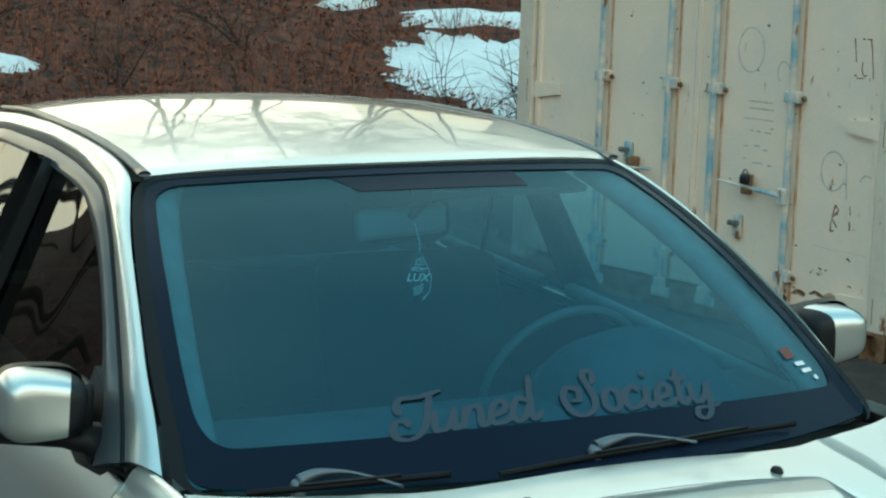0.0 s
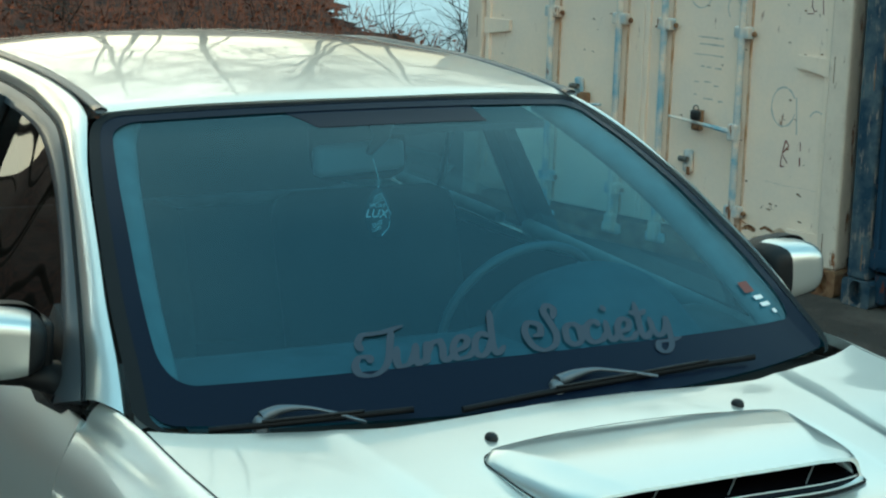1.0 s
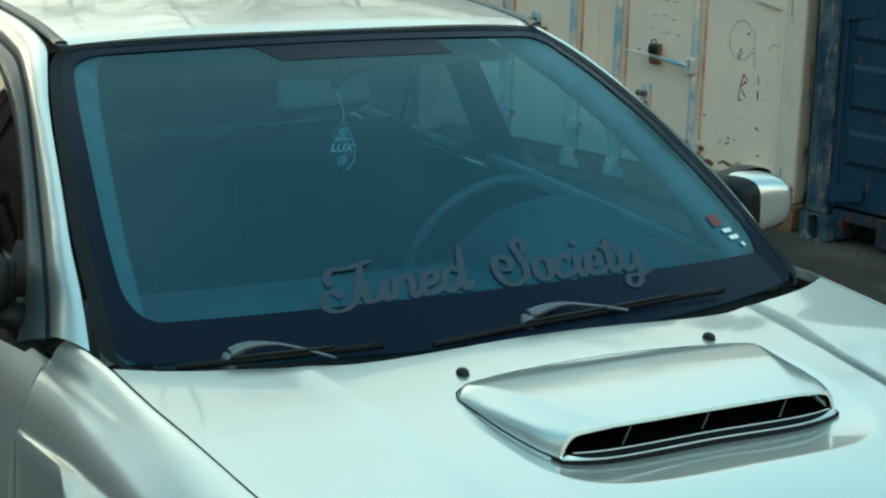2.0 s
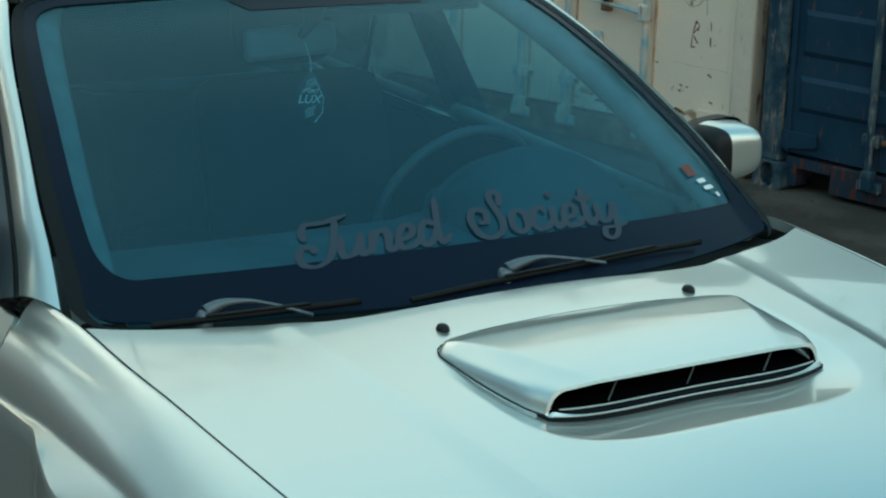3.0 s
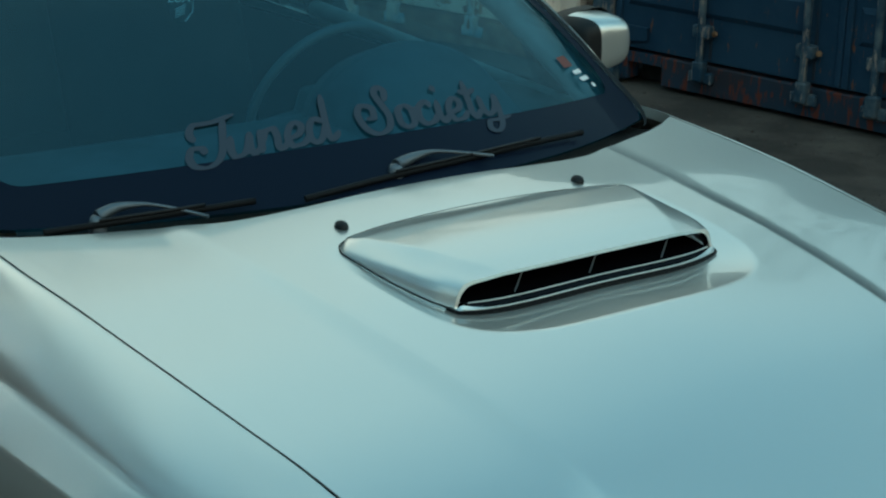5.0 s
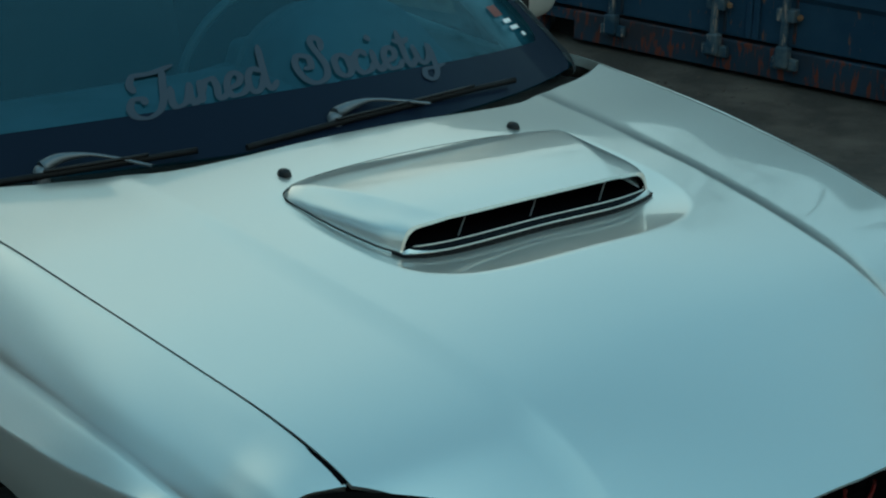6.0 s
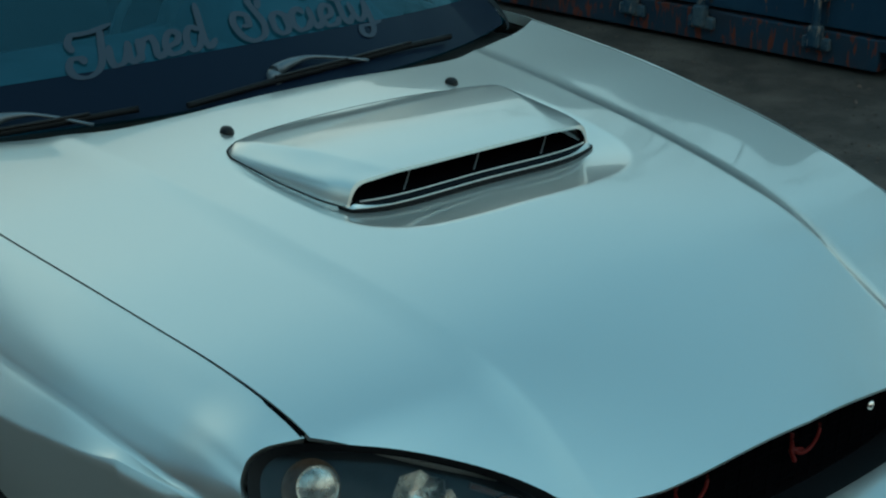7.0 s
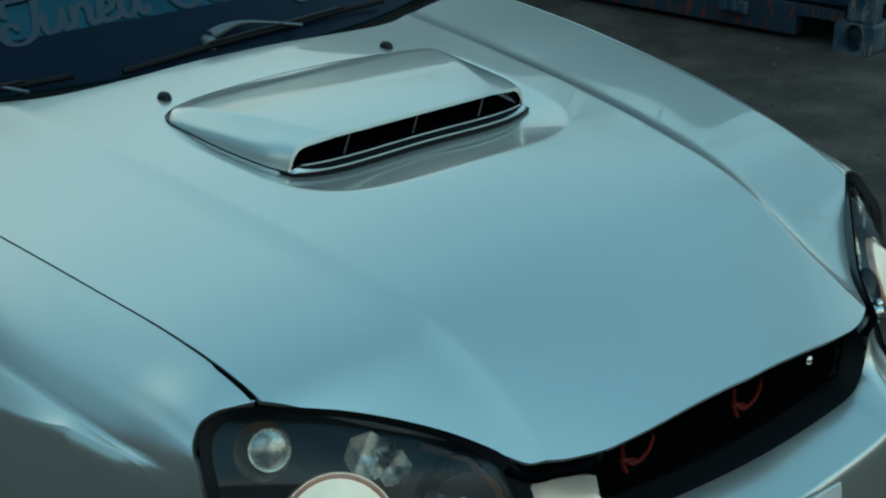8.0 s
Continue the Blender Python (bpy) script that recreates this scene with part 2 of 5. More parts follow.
def box(size, m=None, bevel=0.0, bm=None):
    bm = bm or bmesh.new()
    made = bmesh.ops.create_cube(bm, size=1)["verts"]
    bmesh.ops.transform(bm, verts=made, matrix=(m or Matrix()) @ Matrix.Diagonal((*size, 1)))
    if bevel:
        edges = list({e for v in made for e in v.link_edges})
        bmesh.ops.bevel(bm, geom=edges, offset=bevel, segments=2, affect="EDGES", profile=0.5)
    return bm


def turned(profile, n=32, m=None, bm=None):
    """Turns (radius, height) pairs round z."""
    bm = bm or bmesh.new()
    rings = [[bm.verts.new(Vector((r * math.cos(2 * math.pi * i / n), r * math.sin(2 * math.pi * i / n), h))) for i in range(n)] for r, h in profile]
    for a, b in zip(rings, rings[1:]):
        for i in range(n):
            bm.faces.new((a[i], a[(i + 1) % n], b[(i + 1) % n], b[i]))
    if m:
        bmesh.ops.transform(bm, verts=[v for ring in rings for v in ring], matrix=m)
    return bm


def mirrored(bm):
    """Flips a mesh to the car's other side."""
    bmesh.ops.transform(bm, verts=bm.verts, matrix=Matrix.Diagonal((-1, 1, 1, 1)))
    bmesh.ops.reverse_faces(bm, faces=bm.faces)
    return bm


SIDES = (-1, 1)
# near-black without sheen: shade of openings and gaps put into the colour
DARKIN = material("shade_black", (0.003, 0.003, 0.004), 0.9, spec=0.0)


def put_at(bm, m):
    bmesh.ops.transform(bm, verts=bm.verts, matrix=m)
    return bm


def band(outer, inner, place):
    bm = bmesh.new()
    a, b = [bm.verts.new(place(*p)) for p in outer], [bm.verts.new(place(*p)) for p in inner]
    for k in range(len(a)):
        bm.faces.new((a[k - 1], a[k], b[k], b[k - 1]))
    return bm


# ================= the car =================
# x across (0 at the middle), y from the nose to the tail, z up from the ground
car = tagged(new("sedan_car"), "silver four-door sedan with a bonnet scoop, parked on the asphalt", "car")

shut_x = ease((0.100, 0.6650), (0.300, 0.6790), (0.374, 0.6842), (0.440, 0.6922), (0.540, 0.7054), (0.650, 0.7196), (0.770, 0.7320), (0.900, 0.7404), (1.050, 0.7482), (1.210, 0.7537), (1.340, 0.7525))            # bonnet side seam
edge_z = ease((0.100, 0.5750), (0.160, 0.6300), (0.295, 0.7520), (0.374, 0.8210), (0.440, 0.8503), (0.540, 0.8784), (0.650, 0.9002), (0.770, 0.9208), (0.900, 0.9384), (1.050, 0.9576), (1.210, 0.9724), (1.340, 0.9838))
mid_z = ease((0.05, 0.706), (0.11, 0.738), (0.2, 0.785), (0.3, 0.833), (0.45, 0.888), (0.6, 0.922), (0.76, 0.945), (0.92, 0.966), (1.08, 0.9835), (1.20, 0.9895))
crease_x = ease((0.11, 0.436), (0.2, 0.412), (0.3, 0.404), (0.4, 0.405), (0.5, 0.411), (0.6, 0.421), (0.7, 0.432), (0.8, 0.440), (0.95, 0.450), (1.18, 0.470))
rear_y = ease((0.0, 1.183), (0.2, 1.184), (0.3, 1.189), (0.38, 1.200), (0.45, 1.226), (0.53, 1.256), (0.61, 1.282), (0.68, 1.312), (0.739, 1.346))
front_y = ease((0.0, 0.098), (0.2, 0.104), (0.30, 0.114), (0.36, 0.130), (0.42, 0.160), (0.44, 0.186), (0.46, 0.212), (0.50, 0.245), (0.55, 0.283), (0.60, 0.320), (0.65, 0.355), (0.69, 0.382))


def hollow(a, y, deep, bend):
    rho = ((a / 0.341)**5.2 + (max(1 - y + 0.25 * a * a, 0) / 0.372)**5.2)**(1 / 5.2)
    return deep * (1 - (1 - min(max((1 - rho) / 0.31, 0), 1))**bend) * step((1.03 - y) / 0.16)


def bonnet_z(x, y, deep=0.0215, bend=1.55):
    a = abs(x)
    s = min(a / shut_x(y), 1.05)
    z = mix(mid_z(y), edge_z(y), s**mix(2.2, 1.5, step((y - 0.30) / 0.35)))
    crest = crease_x(y) - mix(0.032, 0.010, step((y - 0.25) / 0.25))
    wide = min(max((crease_x(y) - a) / 0.42, 0), 1)
    up = mix(0.0105, 0.0088, step((y - 0.15) / 0.30)) * mix(1, 0.35, step((y - 0.80) / 0.30))    # the raised middle, sharp at its brink
    out = min(max((a - crest) / 0.052, 0), 1)
    z += up * (1 - out)**2 + (0.012 - up) * step(wide)
    # the hollow that runs round the scoop
    return z - hollow(a, y, deep, bend)


def bonnet_at(u, v):
    w = (2 * u - 1)
    w = math.copysign(abs(w)**0.9, w)
    y = mix(rear_y(abs(w) * 0.739), front_y(abs(w) * 0.686), v**0.9)
    x = w * (shut_x(y) - 0.002)
    return x, y, bonnet_z(x, y)


hood = part("hood", sheet(bonnet_at, 220, 170, 0.007, flip=True), PAINT, car)

# scoop: a shell that rises level while the bonnet falls away under it
scoop_w = ease((0, 0.300), (0.1, 0.312), (0.3, 0.309), (0.6, 0.300), (0.85, 0.288), (1, 0.272))
scoop_top = ease((0, 0.9935), (0.05, 0.9945), (0.10, 0.9965), (0.2, 1.0005), (0.45, 1.0025), (0.75, 0.9965), (1, 0.987))
LIP_Y, SILL_Y = 0.760, 0.742


def seat_z(x, y):
    """Where the scoop's foot sits, a little over the hollow's floor."""
    return bonnet_z(x, y, 0.015, 1.7)


def scoop_plan(u, v):
    s = 2 * u - 1
    w = math.copysign(1 - (1 - abs(s))**1.5, s)
    x = w * scoop_w(v)
    return x, mix(1.045 - 0.028 * abs(w)**8, LIP_Y + 0.010 * abs(w)**3, v), w


def scoop_at(u, v):
    """A top that stays level, a ridge that runs inwards to the lip, and sloping sides."""
    x, y, w = scoop_plan(u, v)
    base = seat_z(x, y) + 0.002
    ridge = mix(0.95, 0.66, v**1.1)
    q = max((abs(w) - ridge) / (1 - ridge), 0)
    fall = mix(q**1.4, 0.12 * q + 0.88 * q**14, v**0.9)
    rise = max(scoop_top(v) - 0.003 * w * w - base, 0.0) * step(v / 0.05)
    return x, y, base + rise * (1 - fall)


def sill_at(w):
    x = w * scoop_w(1)
    y = SILL_Y + 0.020 * abs(w)**4
    return Vector((x, y, seat_z(x, y) + 0.002))


scoop = part("hood_scoop", sheet(scoop_at, 110, 44, 0.006, flip=True), PAINT, car, "silver bonnet scoop with a wide black mouth")
foot = [Vector(scoop_plan(k / 40, 0)[:2] + (0,)) for k in range(41)] + [Vector(scoop_plan(1, k / 20)[:2] + (0,)) for k in range(1, 20)]
foot += [sill_at(1 - k / 20) - Vector((0, 0.001, 0)) for k in range(41)] + [Vector(scoop_plan(0, k / 20)[:2] + (0,)) for k in range(19, 0, -1)]
foot = [Vector((p.x * 1.006, p.y + (p.y - 0.9) * 0.012, 0)) for p in foot]
# the front run is dark to carry on the mouth's reflection in the hollow
for name, mat, run in (("scoop_foot", PAINT, foot[101:] + foot[:61]), ("sill_dark_skirt", RUBBER, foot[60:102])):
    bm = bmesh.new()
    rim_ = [(bm.verts.new(p + Vector((0, 0, seat_z(p.x, p.y) + 0.0022))), bm.verts.new(p + Vector((0, 0, bonnet_z(p.x, p.y) - 0.003)))) for p in run]
    for a, b in zip(rim_, rim_[1:]):
        bm.faces.new((a[0], b[0], b[1], a[1]))
    part(name, bm, mat, scoop)
part("gasket", tube([p + Vector((0, 0, seat_z(p.x, p.y) + 0.0012)) for p in foot + foot[:1]], 0.0011), RUBBER, scoop)


def mouth_floor(u, v):
    w = 2 * u - 1
    p = sill_at(w * 0.95)
    return p.x, mix(p.y + 0.012, 0.83, v), p.z + mix(0.008, 0.016, v)


def mouth_back(u, v):
    w = 2 * u - 1
    x = w * 0.20
    return x, 0.83, mix(0.945, 0.984, v)


# floor and back of the mouth are black in place of its inner shade
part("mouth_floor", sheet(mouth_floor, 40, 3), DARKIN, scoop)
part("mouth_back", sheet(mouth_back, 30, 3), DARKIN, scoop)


def slot(k, n, inset):
    """The front face: its outline (inset 0), the slot's lip, and the lip turned in."""
    top = k < n
    u = k / n if top else 2 - k / n
    w = scoop_plan(u, 1)[2]
    high, low = Vector(scoop_at(u, 1)), sill_at(w)
    if not inset:
        return high if top else low
    squeeze = math.sqrt(max(1 - abs(w)**14, 0))
    f = 0.50 + 0.41 * squeeze if top else 0.50 - 0.475 * squeeze
    p = mix(low, high, f)
    return Vector((p.x * 0.985, p.y + (0.016 if inset == 2 else 0.002), p.z))


face = bmesh.new()
loops = [[face.verts.new(slot(k, 60, inset)) for k in range(120)] for inset in (0, 1, 2)]
for a, b in zip(loops[:1], loops[1:2]):
    for k in range(120):
        face.faces.new((a[k - 1], a[k], b[k], b[k - 1]))
bmesh.ops.recalc_face_normals(face, faces=face.faces)
for v in loops[2]:
    face.verts.remove(v)
part("mouth_frame", face, PAINT, scoop)
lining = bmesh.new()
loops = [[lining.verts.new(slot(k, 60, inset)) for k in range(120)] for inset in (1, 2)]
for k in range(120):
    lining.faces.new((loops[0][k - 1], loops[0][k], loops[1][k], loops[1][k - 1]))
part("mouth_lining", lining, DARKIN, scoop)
part("lip_bead", tube([slot(k, 60, 0) + Vector((0, -0.001, 0.001)) for k in range(63, 118)], 0.0013, 6), PAINT, scoop)
sill_edge = [mix(sill_at(w), Vector(scoop_at(0.5, 1)) + Vector((w * 0.268, 0, 0)), 0.22) + Vector((0, 0.004, 0)) for w in np.linspace(-0.935, 0.935, 41)]
part("lip_bead", tube(sill_edge, 0.0012, 6), PAINT, scoop)
bm = bmesh.new()
pairs = [(bm.verts.new(sill_at(p.x / 0.272) + Vector((0, 0.004, 0.003))), bm.verts.new(p)) for p in sill_edge]
for a, b in zip(pairs, pairs[1:]):
    bm.faces.new((a[0], b[0], b[1], a[1]))
part("mouth_sill", bm, material("sill_plastic", (0.008, 0.011, 0.016), 0.8, spec=0.06), scoop)
VANE = material("grey_vane", (0.10, 0.11, 0.12), 0.5)
for rx in (-0.150, 0.003, 0.160):
    part("vane", tube([(rx - 0.010, 0.764, sill_at(rx / 0.272).z + 0.011), (rx + 0.014, 0.776, sill_at(rx / 0.272).z + 0.036)], 0.0013, 6), VANE, scoop)

for sx in SIDES:
    z = bonnet_z(0.254, 1.078)
    bm = turned([(0.0, 0.011), (0.006, 0.010), (0.009, 0.007), (0.0105, 0.002), (0.0105, -0.004)], 16, pose(sx * 0.254, 1.078, z, 0, 0, 0) @ Matrix.Diagonal((1, 1.3, 1, 1)))
    part("washer_nozzle", bm, BLACK, car)

# ---- windscreen ----
rim = path3((0.752, 1.395, 0.965), (0.735, 1.475, 1.025), (0.712, 1.615, 1.120), (0.692, 1.705, 1.177), (0.670, 1.795, 1.233), (0.648, 1.880, 1.279), (0.622, 1.968, 1.324), (0.590, 2.058, 1.366), (0.555, 2.108, 1.398))


def screen_at(u, v, lift=0.0):
    """u from -1 to 1 across, v from the cowl to the roof."""
    e = rim(v)
    deep = mix(0.215, 0.082, v)
    k = 1 - abs(u)**2.1
    up = Vector((0, -0.46, 0.89)) * lift
    return Vector((u * e.x, e.y - deep * k, e.z + mix(0.012, 0.022, v) * k + 0.012 * k * 4 * v * (1 - v))) + up


screen = part("windshield", sheet(lambda u, v: screen_at((2 * u - 1) * 0.97, 0.02 + v * 0.955), 60, 40, 0.004), GLASS, car, "tinted curved windscreen with a lettered sticker")
screen.visible_shadow = False


def rounded(n, left, right, low, high, r):
    """A rounded rectangle, n points a corner and side."""
    out = []
    for cx, cy, a in ((right - r, low + r, -90), (right - r, high - r, 0), (left + r, high - r, 90), (left + r, low + r, 180)):
        out += [(cx + r * math.cos(radians(a + 90 * k / n)), cy + r * math.sin(radians(a + 90 * k / n))) for k in range(n + 1)]
    dense = []
    for k, p in enumerate(out):
        q = out[(k + 1) % len(out)]
        steps = 24 if math.dist(p, q) > 0.3 else 1
        dense += [(mix(p[0], q[0], s / steps), mix(p[1], q[1], s / steps)) for s in range(steps)]
    return dense


outer = rounded(10, -0.97, 0.97, 0.02, 0.975, 0.06)
inner = rounded(10, -0.928, 0.928, 0.115, 0.925, 0.075)
part("ceramic_border", band(outer, inner, lambda u, v: screen_at(u, v + (0.027 * (1 - abs(u)**2) if 0.1 < v < 0.2 else 0), 0.0028)), FRIT, screen)
part("shade_band", sheet(lambda u, v: screen_at(mix(mix(-0.36, -0.26, v), 0.40, u), mix(0.935, 0.835, v), 0.0010), 30, 4), FRIT, screen)
outer2 = rounded(10, -1.0, 1.0, 0.0, 1.0, 0.075)
inner2 = rounded(10, -0.968, 0.968, 0.0, 0.972, 0.06)
part("screen_moulding", band(outer2, inner2, lambda u, v: screen_at(u, v, 0.004)), RUBBER, screen)

# ---- roof, rails ----
roof_z = ease((2.02, 1.432), (2.2, 1.453), (2.45, 1.470), (2.7, 1.477), (3.0, 1.471), (3.3, 1.446))
ditch_x = ease((2.10, 0.545), (2.3, 0.535), (2.7, 0.525), (3.3, 0.50))
ditch_z = ease((2.10, 1.408), (2.3, 1.430), (2.6, 1.444), (2.9, 1.444), (3.3, 1.418))


def roof_at(u, v):
    w = 2 * u - 1
    y = mix(2.018 + 0.088 * abs(w)**2.1, 3.25, v)
    x = w * (ditch_x(max(y, 2.1)) - 0.006)
    e = 1 - abs(w)**2.3
    return x, y, mix(ditch_z(max(y, 2.1)), roof_z(y), e) - 0.006 * (1 - step(v / 0.03))


roof = part("roof", sheet(roof_at, 60, 60, 0.02), PAINT, car)
rail_in = path3((0.748, 1.455, 0.985), (0.733, 1.530, 1.058), (0.716, 1.625, 1.128), (0.698, 1.70, 1.178), (0.677, 1.785, 1.231), (0.655, 1.872, 1.279), (0.628, 1.965, 1.326), (0.596, 2.055, 1.368), (0.568, 2.14, 1.398), (0.553, 2.26, 1.420), (0.545, 2.45, 1.434), (0.540, 2.7, 1.440), (0.53, 2.95, 1.434), (0.52, 3.25, 1.412))
rail_out = path3((0.778, 1.560, 0.985), (0.760, 1.610, 1.030), (0.742, 1.672, 1.078), (0.722, 1.740, 1.122), (0.699, 1.822, 1.177), (0.672, 1.920, 1.242), (0.648, 2.010, 1.300), (0.624, 2.105, 1.343), (0.600, 2.215, 1.370), (0.588, 2.33, 1.384), (0.576, 2.47, 1.394), (0.570, 2.68, 1.402), (0.566, 2.95, 1.400), (0.56, 3.25, 1.375))
sash = path3((0.800, 1.655, 0.955), (0.775, 1.700, 1.010), (0.755, 1.745, 1.052), (0.735, 1.795, 1.100), (0.712, 1.862, 1.152), (0.685, 1.955, 1.213), (0.660, 2.055, 1.270), (0.637, 2.165, 1.318), (0.618, 2.275, 1.346), (0.609, 2.38, 1.358), (0.602, 2.51, 1.366), (0.596, 2.70, 1.374), (0.592, 2.96, 1.374), (0.585, 3.27, 1.35))
SASH_X, SASH_Y, SASH_Z = zip(*(tuple(sash(k / 200)) for k in range(201)))
for sx in SIDES:
    def pillar(u, v):
        a, b = rail_in(v), rail_out(v)
        p = mix(a, b, u)
        return p + Vector((0.008, -0.004, 0.010)) * math.sin(math.pi * u)**0.7

    def frame_face(u, v):
        a, b = rail_out(v), sash(v)
        a = a + (b - a) * 0.08
        return mix(a, b, u) + Vector((0.005, 0, 0.002)) * math.sin(math.pi * u) + Vector((0.004, 0, 0))

    for name, bm, mat in (("side_rail", sheet(pillar, 8, 90, 0.03), PAINT),
                          ("door_sash", sheet(frame_face, 6, 90, 0.02), GREY),
                          ("rail_seal", tube([rail_out(k / 60) + Vector((0.001, 0, -0.004)) for k in range(61)], 0.006), RUBBER),
                          ("roof_moulding", tube([Vector((ditch_x(y) + 0.006, y, ditch_z(y) - 0.001)) for y in np.linspace(2.10, 3.25, 40)], 0.014, 8, None, 0.45), GREY)):
        part(name, mirrored(bm) if sx < 0 else bm, mat, car)

# ---- front wings ----
crest_x = ease((0.30, 0.772), (0.40, 0.788), (0.50, 0.808), (0.62, 0.829), (0.75, 0.842), (1.0, 0.846), (1.56, 0.845))       # the crease in the wing
valley_z = ease((0.30, 0.690), (0.46, 0.740), (0.58, 0.780), (0.70, 0.814), (0.83, 0.831), (0.953, 0.842), (1.07, 0.850), (1.24, 0.852), (1.40, 0.845), (1.55, 0.840))
shoulder_z = ease((0.30, 0.800), (0.40, 0.800), (0.46, 0.790), (0.54, 0.777), (0.62, 0.770), (0.70, 0.774), (0.80, 0.779), (1.0, 0.783), (1.158, 0.796), (1.223, 0.814), (1.279, 0.838), (1.33, 0.846), (1.56, 0.832))
flare = ease((0.30, 0.0), (0.40, 0.0), (0.45, 0.1), (0.55, 0.4), (0.68, 0.75), (0.80, 1.0), (1.15, 1.0), (1.25, 0.6), (1.33, 0.1), (1.56, 0.0))
swell = ease((0.40, 0.0), (0.54, 0.0), (0.65, 0.004), (0.80, 0.014), (1.05, 0.025), (1.30, 0.022), (1.54, 0.006))
AXLE, HUB = 0.93, 0.315


def arch_z(y, axle=AXLE):
    d = abs(y - axle)
    return HUB + 0.02 + math.sqrt(max(0.365**2 - d * d, 0)) if d < 0.365 else 0.22


wing_lead = path3((0.687, 0.385, 0.823), (0.711, 0.395, 0.821), (0.736, 0.405, 0.818), (0.759, 0.407, 0.810), (0.774, 0.403, 0.793), (0.787, 0.386, 0.772), (0.791, 0.368, 0.730), (0.791, 0.358, 0.534), (0.789, 0.360, 0.278))


def wing_at(u, v):
    """The wing, with its front edge drawn on to the lamp."""
    p = wing_plain(u, v)
    along = float(np.interp(v, (0, 0.5, 0.7, 1), (0, 0.745, 0.79, 1)))
    return p + (wing_lead(along) - wing_plain(0, v)) * (1 - u / 0.20)**2 if u < 0.20 else p


def wing_plain(u, v):
    """u along the car, v from the bonnet seam down."""
    y = mix(0.385, 1.535, u)
    x0, z0 = shut_x(y) + 0.002, edge_z(y)
    if y > 1.30:
        x0, z0 = mix(x0, 0.758, (y - 1.30) / 0.235), mix(z0, 0.985, step((y - 1.30) / 0.235))
    zv = valley_z(y)
    xv = crest_x(y)
    xs, zs = xv + 0.003 + 0.038 * flare(y), min(shoulder_z(y), zv - 0.004)
    zb = arch_z(y)
    k = step((y - 0.38) / 0.14)
    if v < 0.7 and k < 1:
        a = v / 0.7 * math.pi / 2
        smooth = Vector((mix(x0, xs, math.sin(a)), y, mix(zs - 0.02 - 0.05 * (1 - k), z0, math.cos(a))))
    if v < 0.5:
        t = v / 0.5
        x = mix(x0, xv, t) + 0.002 * math.sin(math.pi * t)
        z = mix(z0, zv, 0.84 * t**1.3 + 0.16 * t**9) + 0.25 * swell(y) * math.sin(math.pi * t**0.7)
        z -= 0.007 * math.exp(-((x - 0.790) / 0.009)**2) * step((y - 1.12) / 0.16)      # the shoulder groove runs out on the wing
    elif v < 0.7:
        t = (v - 0.5) / 0.2
        x, z = mix(xv, xs, t**0.9), mix(zv, zs, t)
    else:
        t = (v - 0.7) / 0.3
        x, z = xs + 0.004 * math.sin(math.pi * t), mix(zs - (0.02 + 0.05 * (1 - k)) * (1 - k), zb, t)
    return Vector((x, y, z)) if k == 1 or v >= 0.7 else mix(smooth, Vector((x, y, z)), k)


for sx in SIDES:
    bm = sheet(wing_at, 110, 60, 0.02, flip=True)
    part("front_wing", mirrored(bm) if sx < 0 else bm, PAINT, car)
    # black tube fills the bonnet seam, so the gap's shade is solid colour
    seam = tube([Vector((sx * shut_x(y), y, edge_z(y) - 0.0075)) for y in np.linspace(0.39, 1.34, 60)], 0.006)
    part("seam_gap_shade", seam, DARKIN, car)

# ---- doors, tail, floor ----
flank = ease((0.20, 0.80), (0.35, 0.845), (0.55, 0.862), (0.72, 0.862), (0.80, 0.852), (0.87, 0.835), (0.93, 0.808), (0.965, 0.788))
belt_z = ease((1.5, 0.955), (2.4, 0.975), (3.4, 1.000))


def skin(y0, y1, arch=None):
    def at(u, v):
        y = mix(y0, y1, u)
        z0 = arch_z(y, arch) if arch else 0.22
        z = mix(belt_z(y), z0, v)
        return flank(min(z, 0.965)) - 0.10 * step((y - 3.3) / 1.2) - (0.002 if 0.76 < z < 0.775 else 0), y, z
    return at


